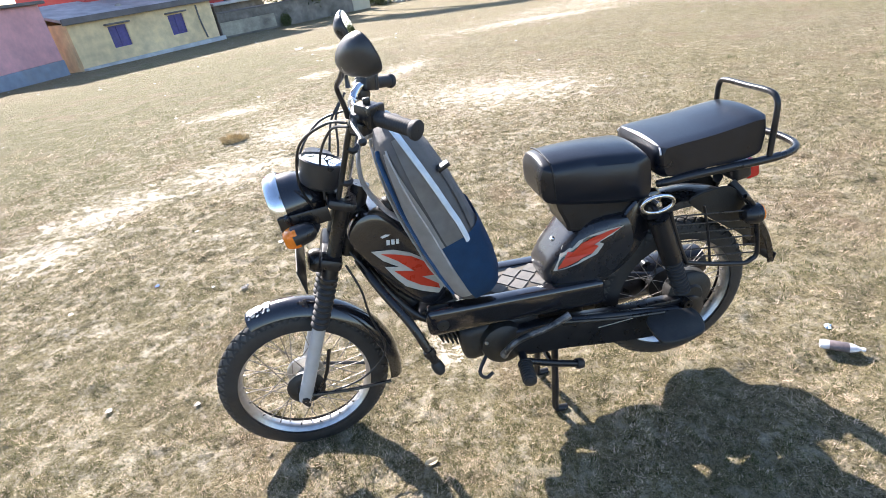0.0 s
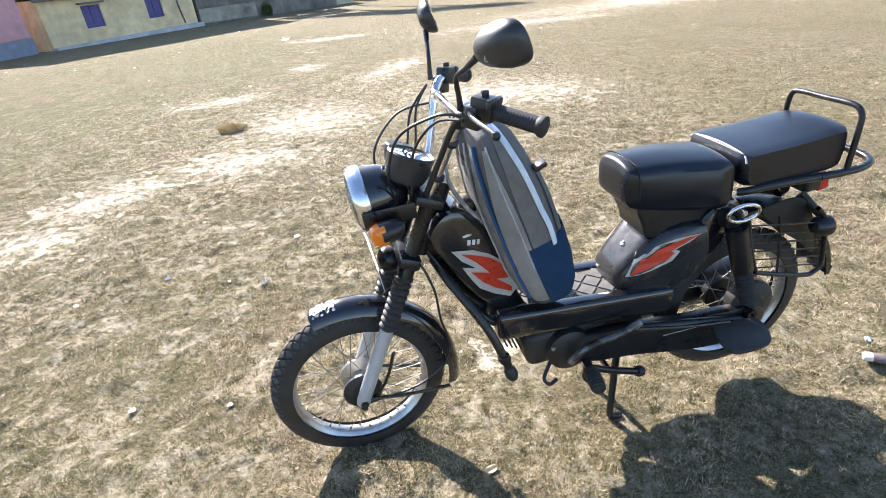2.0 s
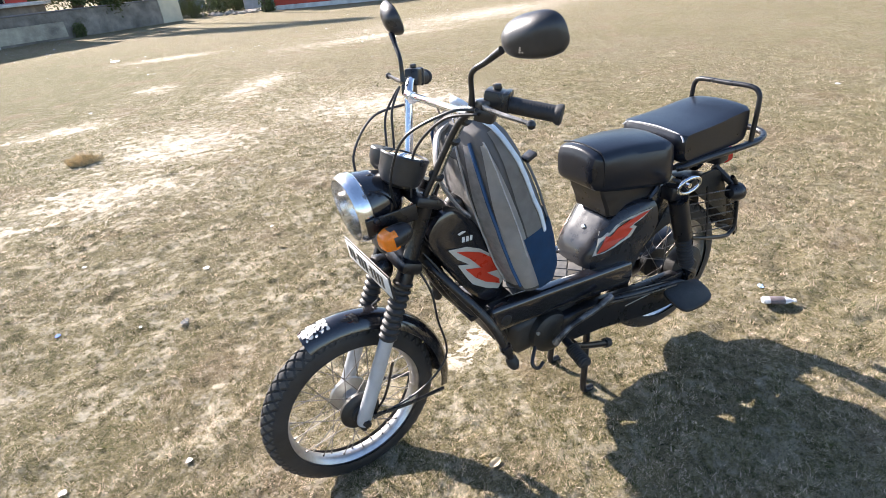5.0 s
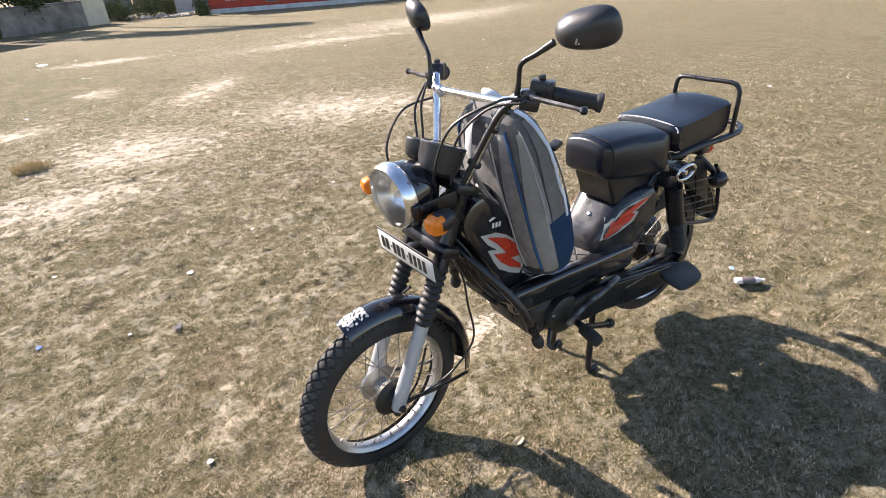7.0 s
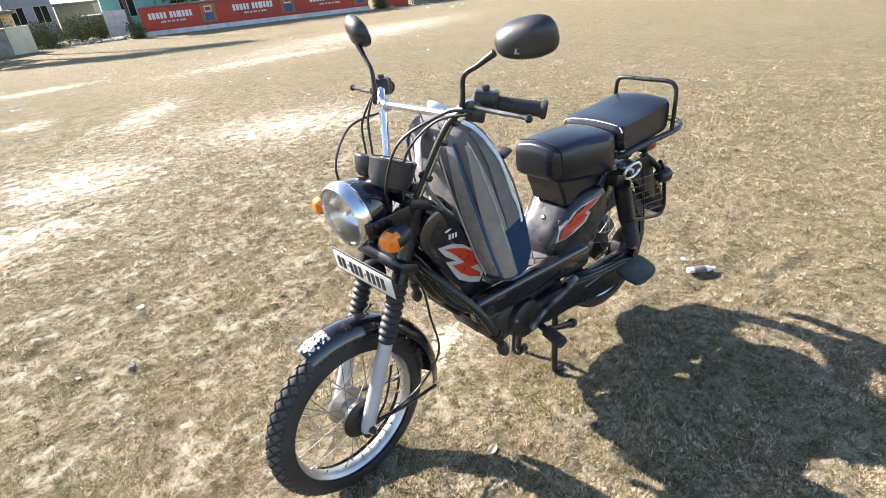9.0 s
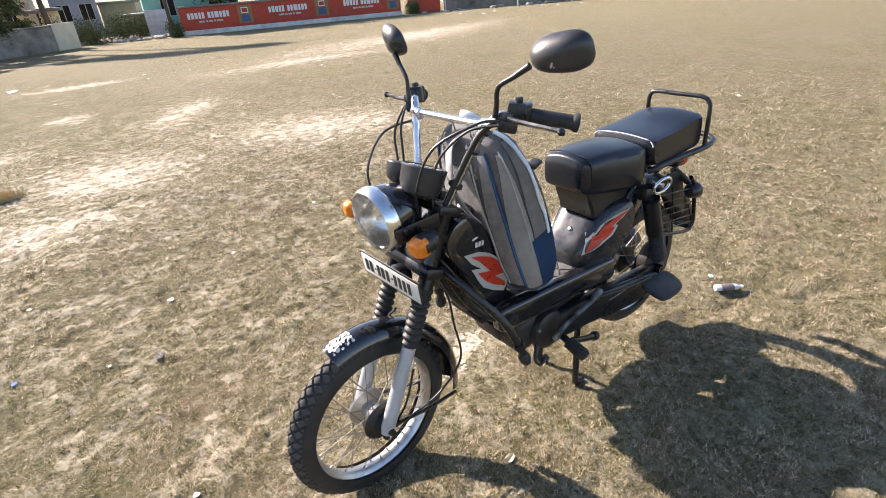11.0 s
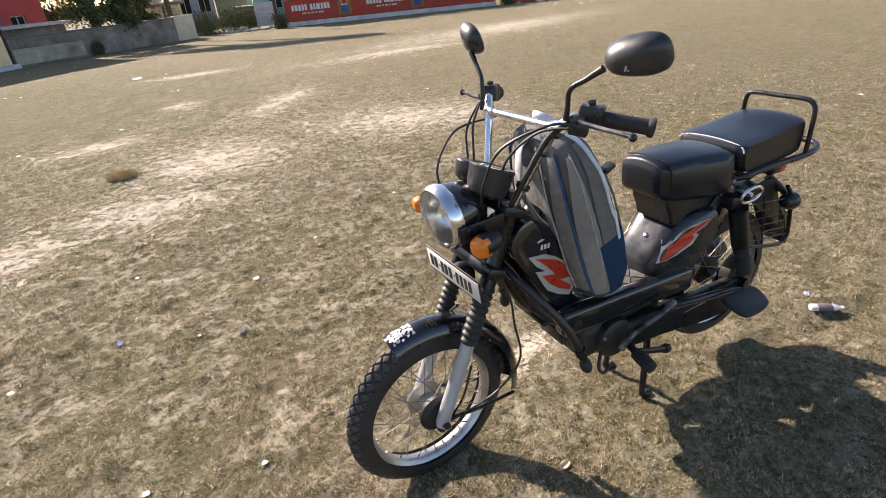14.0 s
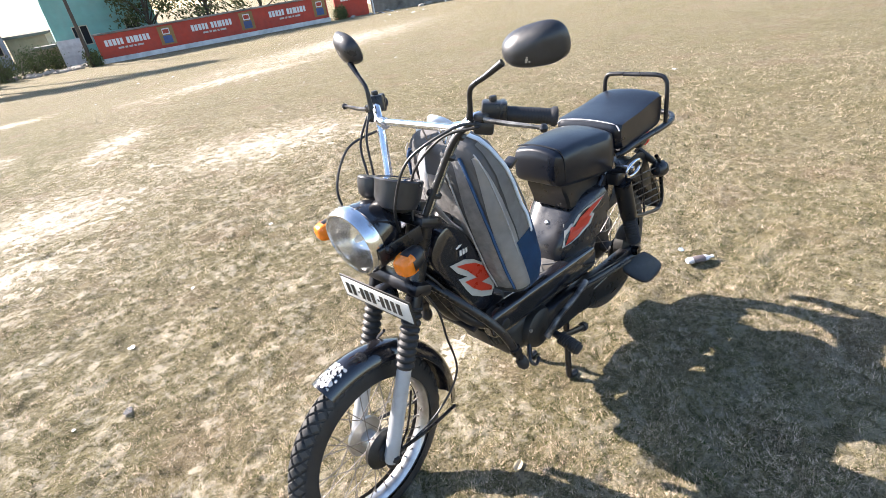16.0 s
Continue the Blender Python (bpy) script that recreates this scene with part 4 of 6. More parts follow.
    for i in range(-10, 11):
        for j in range(-10, 11):
            cx, cy = 0.620 + (i + j) * dx / 2, (i - j) * dy / 2 * 1.6
            if abs(cx - 0.620) > 0.168 or abs(cy) > 0.070:
                continue
            if "m" not in shared:
                bm = bmesh.new()
                lo = [bm.verts.new((x, y, 0.0)) for x, y in ((dx * 0.92, 0), (0, dy * 0.90), (-dx * 0.92, 0), (0, -dy * 0.90))]
                hi = [bm.verts.new((x, y, 0.004)) for x, y in ((dx * 0.86, 0), (0, dy * 0.83), (-dx * 0.86, 0), (0, -dy * 0.83))]
                bm.faces.new(hi)
                for k in range(4):
                    bm.faces.new((lo[k], lo[(k + 1) % 4], hi[(k + 1) % 4], hi[k]))
                ob = part("mat_tile", bm, M_MAT, fl, "", False)
                shared["m"] = ob.data
            else:
                ob = new("mat_tile", shared["m"])
                ob.parent = fl
            ob.matrix_local = Matrix.Translation((cx, cy, 0.459)) @ Matrix.Diagonal((0.53, 0.80, 1, 1))
    for s in (1, -1):
        rings = []
        for x, top, low, k in ((0.822, 0.466, 0.410, 0.55), (0.818, 0.476, 0.400, 0.85), (0.806, 0.483, 0.394, 1.0), (0.62, 0.474, 0.388, 1.0), (0.45, 0.466, 0.380, 1.0), (0.30, 0.459, 0.372, 1.0), (0.282, 0.455, 0.376, 0.9), (0.276, 0.448, 0.386, 0.6)):
            mz, hz, my, hy = (top + low) / 2, (top - low) / 2, 0.088, 0.028 * k
            rings.append([Vector((x, s * (my + hy * math.copysign(abs(math.cos(a)) ** 0.5, math.cos(a))), mz + hz * math.copysign(abs(math.sin(a)) ** 0.5, math.sin(a)))) for a in (2 * math.pi * n / 28 for n in range(28))])
        beam = P("side_cover", loft(rings), M_BLACK, root, "long black side cover beside the footboard")
        part("cover_plug", lathe([(0.001, 0.010), (0.016, 0.009), (0.020, 0.004), (0.021, -0.004)], along((0.777, 0.110 * s, 0.432), (0.777, s, 0.432)), 24), M_ENGINE, beam, "round black plug")

    # --- engine, chain case and stand ---
    eng = P("engine", block((0.26, 0.17, 0.13), pose(0.60, 0, 0.315, 0, 6, 0), 0.03, None, 3), M_ENGINE, root, "dusty black engine block")
    for s in (1, -1):
        part("crank_cover", lathe([(0.001, 0.115), (0.050, 0.114), (0.068, 0.104), (0.074, 0.085), (0.074, 0.05)], along((0.600, 0, 0.300), (0.600, s, 0.300)), 36), M_ENGINE, eng, "round crank cover")
        part("cover_bolt", lathe([(0.001, 0.012), (0.006, 0.011), (0.007, 0.0)], along((0.655, 0.10 * s, 0.325), (0.655, s, 0.325)), 8), M_ALU, eng)
    for i in range(5):
        part("cooling_fin", block((0.006, 0.11, 0.085 - 0.003 * i), pose(0.735 + 0.014 * i, 0, 0.335 + 0.005 * i, 0, 20, 0), 0.002), M_ENGINE, eng)
    # Hidden mass added to close light gaps in the moped's shadow.
    part("shade_mass", block((0.34, 0.13, 0.17), pose(0.47, -0.045, 0.320, 0, 4, 0), 0.03, None, 3), M_ENGINE, eng)
    part("silencer_pipe", tube([(0.70, -0.03, 0.315), (0.665, -0.07, 0.285), (0.61, -0.11, 0.240), (0.55, -0.125, 0.212)], 0.016, 12), M_ENGINE, eng)
    # Silencer on the unseen right side, thickened to fill the same shadow.
    part("silencer", lathe([(0.014, 0.0), (0.036, 0.05), (0.060, 0.14), (0.070, 0.45), (0.070, 0.70), (0.056, 0.78), (0.020, 0.79)], along((0.565, -0.125, 0.209), (-0.20, -0.155, 0.268)), 28), M_FRAME, eng, "black silencer")
    prof = [(0.560, 0.345), (0.45, 0.352), (0.25, 0.335), (0.08, 0.330), (-0.03, 0.325), (-0.062, 0.285), (-0.045, 0.235), (0.05, 0.200), (0.20, 0.205), (0.40, 0.235), (0.55, 0.250), (0.585, 0.30)]
    cc = P("chain_case", pillow(prof, [(0.080, 0.96), (0.084, 1.0), (0.108, 1.0), (0.116, 0.95), (0.118, 0.85)], 6), M_FRAME, root, "long black chain case")
    part("case_slot", tube([(0.30, 0.119, 0.292), (0.12, 0.119, 0.300)], 0.0035, 6, 1, squash=0.5), M_CREAM, cc, "pale scuffed edge")
    P("swing_arm", tube([(0.42, 0.125, 0.355), (0.2, 0.128, 0.325), (0.0, 0.125, 0.290)], 0.014, 12, 4), M_FRAME)
    P("swing_arm", tube([(0.42, -0.10, 0.355), (0.2, -0.10, 0.325), (0.0, -0.09, 0.285)], 0.014, 12, 4), M_FRAME)
    P("kick_lever", tube([(0.612, 0.138, 0.290), (0.600, 0.150, 0.318), (0.560, 0.154, 0.348), (0.470, 0.154, 0.368), (0.405, 0.152, 0.394)], [0.013, 0.010, 0.0095, 0.0095, 0.012], 10, 6), M_WORN, root, "worn black kick lever")
    P("hub_cover", lathe([(0.001, 0.030), (0.030, 0.030), (0.036, 0.022), (0.066, 0.018), (0.074, 0.010), (0.076, -0.020), (0.070, -0.030), (0.001, -0.032)], along((-0.020, 0.082, 0.325), (-0.020, 1, 0.325)), 36), M_ENGINE, root, "round dusty black hub cover")
    P("lever_link", tube([(0.43, 0.14, 0.365), (0.25, 0.14, 0.33), (0.10, 0.15, 0.32)], 0.006, 8, 3), M_FRAME)
    peg = P("foot_peg", tube([(0.545, 0.08, 0.258), (0.550, 0.12, 0.255), (0.553, 0.15, 0.250)], 0.013, 10, 4), M_FRAME, root, "foot peg bar")
    prof = [(0.006, -0.002)]
    for i in range(8):
        prof += [(0.019, 0.009 * i), (0.0225, 0.009 * i + 0.002), (0.0225, 0.009 * i + 0.005), (0.019, 0.009 * i + 0.007)]
    part("peg_rubber", lathe(prof + [(0.019, 0.075), (0.001, 0.080)], along((0.553, 0.148, 0.250), (0.560, 0.226, 0.238)), 20), M_RUBBER, peg, "ribbed rubber peg")
    part("cross_peg", tube([(0.550, 0.135, 0.245), (0.46, 0.124, 0.200), (0.370, 0.112, 0.160)], [0.011, 0.011, 0.012], 12, 4), M_FRAME, peg)
    part("peg_end", lathe([(0.001, -0.014), (0.016, -0.012), (0.018, 0.0), (0.016, 0.012), (0.001, 0.014)], along((0.362, 0.111, 0.158), (0.29, 0.101, 0.135)), 14), M_RUBBER, peg)
    st = P("centre_stand", tube([(0.43, 0.085, 0.30), (0.436, 0.090, 0.17), (0.442, 0.097, 0.05), (0.445, 0.100, -0.006), (0.438, 0.101, -0.026), (0.405, 0.103, -0.030)], 0.0115, 12), M_FRAME, root, "black tubular stand")
    part("stand_leg", tube([(0.43, -0.070, 0.30), (0.436, -0.075, 0.17), (0.442, -0.080, 0.05), (0.445, -0.082, -0.006), (0.438, -0.083, -0.026), (0.405, -0.085, -0.030)], 0.0115, 12), M_FRAME, st)
    part("stand_bar", tube([(0.437, -0.076, 0.14), (0.437, 0.090, 0.14)], 0.009, 10, 1), M_FRAME, st)
    part("stand_spring", boot((0.44, 0.10, 0.24), (0.55, 0.09, 0.26), 12, 0.008, 0.006), M_SPOKE, st)
    P("brake_pedal", tube([(0.66, 0.10, 0.270), (0.69, 0.125, 0.235), (0.675, 0.135, 0.215), (0.65, 0.13, 0.225)], 0.006, 8, 5), M_FRAME)

    # --- seats, box and tail cover ---
    s1 = [(0.450, 0.790), (0.446, 0.830), (0.424, 0.850), (0.320, 0.853), (0.220, 0.846), (0.155, 0.834), (0.138, 0.790), (0.138, 0.704), (0.18, 0.690), (0.31, 0.704), (0.415, 0.724), (0.444, 0.745)]
    P("front_seat", seat_mesh(s1, 0.101, -0.09, 0.018, 0.22), M_SEAT, root, "black vinyl front saddle")
    P("seat_seam", tube([(0.418, y, 0.8515 - 1.7 * y * y) for y in (-0.082, -0.05, 0, 0.05, 0.076)] + [(0.416, 0.0905, 0.814), (0.412, 0.0905, 0.744)], 0.0022, 6, 5), M_PLASTIC)
    s2 = [(0.126, 0.795), (0.122, 0.834), (0.100, 0.844), (-0.03, 0.854), (-0.13, 0.868), (-0.188, 0.874), (-0.203, 0.862), (-0.206, 0.790), (-0.18, 0.752), (-0.03, 0.745), (0.10, 0.745)]
    P("rear_seat", seat_mesh(s2, 0.121, 0.03, 0.012, 0.09, -0.014), M_SEAT, root, "black vinyl pillion seat")
    P("seat_piping", tube([(0.120, -0.136, 0.822), (0.116, -0.11, 0.836), (0.114, -0.014, 0.843), (0.116, 0.086, 0.836), (0.120, 0.110, 0.818)], 0.0026, 8, 6), M_PIPING, root, "white piping along the pillion seat")
    prof = [(0.392, 0.745), (0.376, 0.650), (0.360, 0.622), (0.28, 0.625), (0.16, 0.655), (0.14, 0.70), (0.18, 0.745)]
    P("seat_box", pillow(prof, [(-0.074, 0.92), (-0.067, 1.0), (0.067, 1.0), (0.074, 0.92)], 4), M_FRAME, root, "dark box under the front saddle")
    rings = []
    for z, nose, w, rear in ((0.452, 0.455, 0.100, 0.330), (0.470, 0.480, 0.106, 0.300), (0.510, 0.483, 0.112, 0.270), (0.550, 0.458, 0.117, 0.235), (0.585, 0.428, 0.120, 0.225), (0.620, 0.398, 0.121, 0.230), (0.645, 0.372, 0.119, 0.235), (0.662, 0.345, 0.110, 0.240), (0.668, 0.315, 0.095, 0.245)):
        ring = []
        for k in range(33):
            v = -1 + 2 * k / 32
            y = math.copysign(abs(v) ** 0.85, v) * w
            drop = 1 - (1 - abs(v) ** 4.2) ** 0.5
            ring.append(Vector((nose - drop * (nose - rear), y, z)))
        rings.append(ring)
    tail_at = Vector((-0.034, -0.006, -0.014))
    tc = P("tail_cover", loft([[p + tail_at for p in ring] for ring in rings]), M_CHAR, root, "charcoal tail cover with a red lightning decal")
    part("cover_lock", lathe([(0.001, 0.010), (0.006, 0.010), (0.0085, 0.006), (0.009, -0.004)], along(Vector((0.424, 0.004, 0.583)) + tail_at, Vector((0.475, 0.004, 0.625)) + tail_at), 16), M_CHROME, tc, "small chrome lock")

    def tail_y(x, z):
        t = np.interp(z, (0.470, 0.510, 0.550, 0.585, 0.620, 0.645, 0.662), (0, 1, 2, 3, 4, 5, 6))
        nose, w, rear = (float(np.interp(t, range(7), c)) for c in ((0.480, 0.483, 0.458, 0.428, 0.398, 0.372, 0.345), (0.106, 0.112, 0.117, 0.120, 0.121, 0.119, 0.110), (0.300, 0.270, 0.235, 0.225, 0.230, 0.235, 0.240)))
        drop = min(max((nose - x) / (nose - rear), 0), 1)
        v = (max(0.0, 1 - (1 - drop) ** 2)) ** (1 / 4.2)
        return v ** 0.85 * w
    fc = [(0.457, 0.520), (0.438, 0.556), (0.420, 0.590), (0.400, 0.590), (0.380, 0.612), (0.345, 0.630), (0.298, 0.642), (0.256, 0.646), (0.290, 0.624), (0.328, 0.605), (0.314, 0.598), (0.334, 0.568), (0.365, 0.554), (0.390, 0.541), (0.425, 0.528)]
    fr = [(0.446, 0.527), (0.424, 0.560), (0.412, 0.580), (0.400, 0.579), (0.376, 0.604), (0.340, 0.623), (0.300, 0.637), (0.264, 0.643), (0.305, 0.622), (0.342, 0.600), (0.330, 0.594), (0.348, 0.573), (0.372, 0.563), (0.395, 0.549), (0.420, 0.537)]
    for s in (1, -1):
        put = lambda off: (lambda u, v, t: Vector((u, s * (tail_y(u, v) + off + t), v)) + tail_at)
        part("decal", flat(fc, put(0.0020), None, 0.0006), M_CREAM, tc, "cream lightning decal", False)
        part("decal", flat(fr, put(0.0032), None, 0.0006), M_RED, tc, "red lightning decal", False)
        P("side_panel", pillow([(0.22, 0.640), (0.15, 0.70), (0.09, 0.69), (0.115, 0.60), (0.175, 0.50), (0.25, 0.445), (0.30, 0.46), (0.27, 0.54)], [(0.055 * s, 0.96), (0.062 * s, 1.0), (0.082 * s, 0.97), (0.088 * s, 0.88)], 5), M_BLACK, root, "black side panel ahead of the rear wheel")

    # --- rear end ---
    sec = [(0.0, -0.062), (0.020, -0.058), (0.034, -0.035), (0.040, 0.0), (0.034, 0.035), (0.020, 0.058), (0.0, 0.062), (-0.002, 0.059), (0.017, 0.054), (0.031, 0.033), (0.036, 0.0), (0.031, -0.033), (0.017, -0.054), (-0.002, -0.059)]
    rg = P("rear_mudguard", sweep_arc(Vector((-0.005, 0, 0.300)), 0.315, 20, 172, sec, 44), M_FRAME, root, "black rear mudguard")
    part("mud_flap", block((0.006, 0.09, 0.035), pose(-0.352, 0, 0.345, 0, -14, 0), 0.003), M_FRAME, rg)
    for s in (1, -1):
        part("mudguard_valance", pillow([(-0.010, 0.635), (-0.080, 0.655), (-0.145, 0.650), (-0.195, 0.590), (-0.240, 0.450), (-0.185, 0.490), (-0.105, 0.545), (-0.050, 0.590)], [(0.055 * s, 0.98), (0.057 * s, 1.0), (0.061 * s, 1.0), (0.063 * s, 0.98)], 4), M_ENGINE, rg, "dull black side plate")
    tl = P("tail_lamp", block((0.06, 0.095, 0.060), pose(-0.195, -0.005, 0.682, 0, 10, 0), 0.014, None, 3), M_PLASTIC, root, "tail lamp")
    part("tail_lens", block((0.045, 0.090, 0.056), pose(-0.230, -0.005, 0.678, 0, 10, 0), 0.012, None, 3), M_TAIL, tl, "red tail lens")
    for s in (1, -1):
        sg = P("turn_signal", lathe([(0.002, -0.050), (0.018, -0.046), (0.028, -0.032), (0.032, -0.012), (0.032, 0.0), (0.030, 0.002)], pose(-0.200, 0.122 * s - 0.01, 0.574, 0, -96, 0), 28), M_PLASTIC, root, "black rear turn signal housing")
        part("signal_lens", lathe([(0.0300, 0.001), (0.026, 0.010), (0.016, 0.015), (0.001, 0.017)], pose(-0.200, 0.122 * s - 0.01, 0.574, 0, -96, 0), 28), M_ORANGE, sg, "amber signal lens")
        part("signal_stalk", tube([(-0.203, 0.10 * s, 0.580), (-0.190, 0.070 * s, 0.610), (-0.165, 0.03 * s, 0.650)], [0.012, 0.020, 0.024], 12, 4, squash=0.6), M_RUBBER, sg)
        a, b = Vector((0.128, 0.128 * s, 0.640)), Vector((0.012, 0.126 * s, 0.315))
        d = (b - a).normalized()
        sh = P("shock_absorber", tube([a, a + d * 0.16], 0.030, 20, 1), M_FRAME, root, "black shock absorber")
        part("spring", boot(a + d * 0.15, b - d * 0.05, 11, 0.026, 0.019), M_RUBBER, sh, "ribbed black spring cover")
        part("shock_eye", lathe([(0.005, -0.014), (0.016, -0.014), (0.016, 0.014), (0.005, 0.014)], along(b, b + Vector((0, s, 0))), 18), M_FRAME, sh)
        part("shock_mount", block((0.05, 0.05, 0.05), Matrix.Translation(a + Vector((0.01, -0.02 * s, 0.02))), 0.012), M_FRAME, sh)
        P("seat_rail", tube([(0.118, 0.100 * s - 0.004, 0.730), (0.095, 0.116 * s - 0.004, 0.737), (0.02, 0.122 * s - 0.008, 0.741), (-0.16, 0.124 * s - 0.008, 0.743), (-0.24, 0.122 * s - 0.008, 0.746)], 0.011, 12, 5), M_FRAME)
    P("rear_rack", tube([(-0.12, 0.118, 0.742), (-0.25, 0.116, 0.746), (-0.318, 0.080, 0.752), (-0.334, -0.010, 0.754), (-0.318, -0.095, 0.752), (-0.25, -0.132, 0.746), (-0.12, -0.134, 0.742)], 0.0105, 12), M_FRAME, root, "black tubular rear rack hoop")
    P("grab_rail", tube([(-0.206, 0.116, 0.746), (-0.208, 0.115, 0.87), (-0.208, 0.108, 0.908), (-0.206, 0.080, 0.925), (-0.205, -0.010, 0.925), (-0.206, -0.098, 0.924), (-0.206, -0.126, 0.912), (-0.206, -0.134, 0.87), (-0.206, -0.134, 0.746)], 0.0080, 12), M_FRAME, root, "black upright grab rail behind the pillion seat")
    ov = [(0.168 + 0.045 * math.cos(a) - 0.004 * math.sin(a), 0.188 + 0.006 * math.sin(a), 0.716 + 0.026 * math.sin(a) + 0.004 * math.cos(a)) for a in (2 * math.pi * k / 16 for k in range(17))]
    rg = P("grab_ring", tube(ov, 0.0055, 10, 4), M_CHROME, root, "oval chrome side handle")
    part("ring_bolt", lathe([(0.001, 0.012), (0.008, 0.011), (0.009, 0.0), (0.005, -0.05)], along((0.162, 0.176, 0.713), (0.162, 1, 0.713)), 14), M_CHROME, rg)
    part("ring_arm", tube([(0.165, 0.11, 0.69), (0.164, 0.155, 0.699), (0.167, 0.184, 0.693)], 0.008, 8, 4), M_FRAME, rg)

    # --- wire guard beside the rear wheel ---
    g = P("sari_guard", tube([(0.092, 0.128, 0.650), (0.064, 0.127, 0.560), (0.030, 0.125, 0.480), (0.005, 0.124, 0.458), (-0.160, 0.116, 0.410), (-0.205, 0.112, 0.412), (-0.222, 0.112, 0.445), (-0.190, 0.112, 0.590), (-0.150, 0.114, 0.640)], 0.0075, 10, 5), M_FRAME, root, "black wire guard beside the rear wheel")
    for i in range(6):
        z = 0.475 + 0.030 * i
        part("guard_wire", tube([(0.034 + 0.36 * (z - 0.475), 0.126, z + 0.008), (-0.218 + 0.22 * (z - 0.475), 0.112, z - 0.038)], 0.0024, 6, 1), M_FRAME, g)
    part("guard_stay", tube([(-0.06, 0.120, 0.435), (-0.04, 0.120, 0.55), (-0.02, 0.118, 0.64)], 0.004, 6, 3), M_FRAME, g)
    pad = P("foot_plate", pillow([(0.150, 0.160), (0.145, 0.225), (0.11, 0.245), (0.02, 0.240), (-0.010, 0.215), (-0.012, 0.165), (0.02, 0.150), (0.11, 0.148)], [(0.292, 0.97), (0.294, 1.0), (0.301, 1.0), (0.303, 0.97)], 4, lambda x, y, z: (x + 0.015, z, y - 0.35 * (z - 0.19))), M_ENGINE, root, "black pillion footplate")
    part("plate_arm", tube([(0.09, 0.12, 0.30), (0.09, 0.17, 0.298)], 0.010, 10, 1), M_FRAME, pad)
    return root


# ---------- the backpack on the footboard ----------
def build_backpack():
    root = thing("backpack", "grey and navy backpack hung from the handlebar, against the tank", "backpack", BIKE)
    base, top = Vector((0.662, 0.010, 0.505)), Vector((0.842, 0.008, 1.022))
    up = (top - base).normalized()
    ahead = Vector((up.z, 0, -up.x))
    L = (top - base).length
    H = (0.0, 0.02, 0.09, 0.25, 0.45, 0.65, 0.80, 0.90, 0.96, 0.99, 1.0)
    W = (0.09, 0.118, 0.134, 0.142, 0.147, 0.150, 0.147, 0.132, 0.104, 0.062, 0.012)
    D = (0.042, 0.064, 0.080, 0.090, 0.091, 0.084, 0.072, 0.058, 0.042, 0.024, 0.006)

    def at(h, v, d):
        return base + up * (h * L) + Vector((0, v, 0)) + ahead * d

    def shell(h, deg, out=0.0):
        """A point of the bag's skin: 0 degrees ahead, 90 to the left."""
        w, d = float(np.interp(h, H, W)), float(np.interp(h, H, D))
        a = radians(deg)
        c, s = math.cos(a), math.sin(a)
        wob = 1 + 0.035 * noise.noise((h * 7, c * 2.2, s * 2.2)) + 0.012 * noise.noise((h * 26, c * 7, s * 7))
        return at(h, math.copysign(abs(s) ** 0.7, s) * (w * wob + out), math.copysign(abs(c) ** 0.7, c) * (d * wob + out) - 0.012)

    hs = [p.x for p in spline([(h, 0, 0) for h in H], 5)]
    part("bag_body", loft([[shell(h, 360 * k / 60) for k in range(60)] for h in hs]), M_BAGDARK, root, "dark grey nylon bag body")

    def patch(name, h0, h1, a0, a1, material, out, label="", n=18, m=12, narrow=0.0):
        bm, rows = bmesh.new(), []
        for j in range(n + 1):
            h = h0 + (h1 - h0) * j / n
            k = 1 - narrow * max(0, (j / n - 0.5) * 2) ** 2
            mid = (a0 + a1) / 2
            rows.append([shell(h, mid + (a0 + (a1 - a0) * i / m - mid) * k, out) for i in range(m + 1)])
        vs = [[bm.verts.new(p) for p in r] for r in rows]
        for p, q in zip(vs, vs[1:]):
            for i in range(m):
                bm.faces.new((p[i], p[i + 1], q[i + 1], q[i]))
        bmesh.ops.solidify(bm, geom=bm.faces[:], thickness=0.003)
        return part(name, bm, material, root, label)

    patch("bag_lower", 0.02, 0.40, 80, 179, M_BAGBLUE, 0.0075, "navy lower side of the bag")
    patch("bag_lower", 0.02, 0.40, -179, -80, M_BAGBLUE, 0.0075, "navy lower side of the bag")
    patch("bag_lower", 0.015, 0.09, -80, 80, M_BAGDARK, 0.004, "dark lower front of the bag")
    patch("mesh_pocket", 0.13, 0.84, -15, 15, M_BAGMESH, 0.006, "grey mesh front pocket", narrow=0.5)
    for s in (1, -1):
        patch("bag_panel", 0.06, 0.92, 49 * s, 84 * s, M_BAG, 0.0060, "light grey leaf-shaped panel", narrow=0.7)
        patch("bag_leaf", 0.30, 0.95, 86 * s, 103 * s, M_BAGSHADE, 0.0055, "brown-grey shaded side of the leaf-shaped panel", narrow=0.3)
        patch("inner_panel", 0.10, 0.92, 19 * s, 43 * s, M_BAGMESH, 0.0050, "mid-grey inner panel", narrow=0.45)
        trim = lambda deg, h0, h1, r, m, lab, q=0.6: part("bag_trim", tube([shell(h, (deg + (0 if h < 0.5 else -8 * (h - 0.5) / 0.5)) * s, 0.006) for h in np.linspace(h0, h1, 26)], r, 8, 1, squash=q), m, root, lab)
        trim(17, 0.10, 0.93, 0.0045, M_BAG, "pale grey seam")
        trim(46, 0.10, 0.93, 0.0070, M_BAGBLUE, "blue seam tape")
        trim(78, 0.28, 0.93, 0.0030, M_BAGMESH, "grey seam")
        trim(108, 0.37, 0.98, 0.0095, M_BAGPIPE, "pale blue zip band", 0.5)
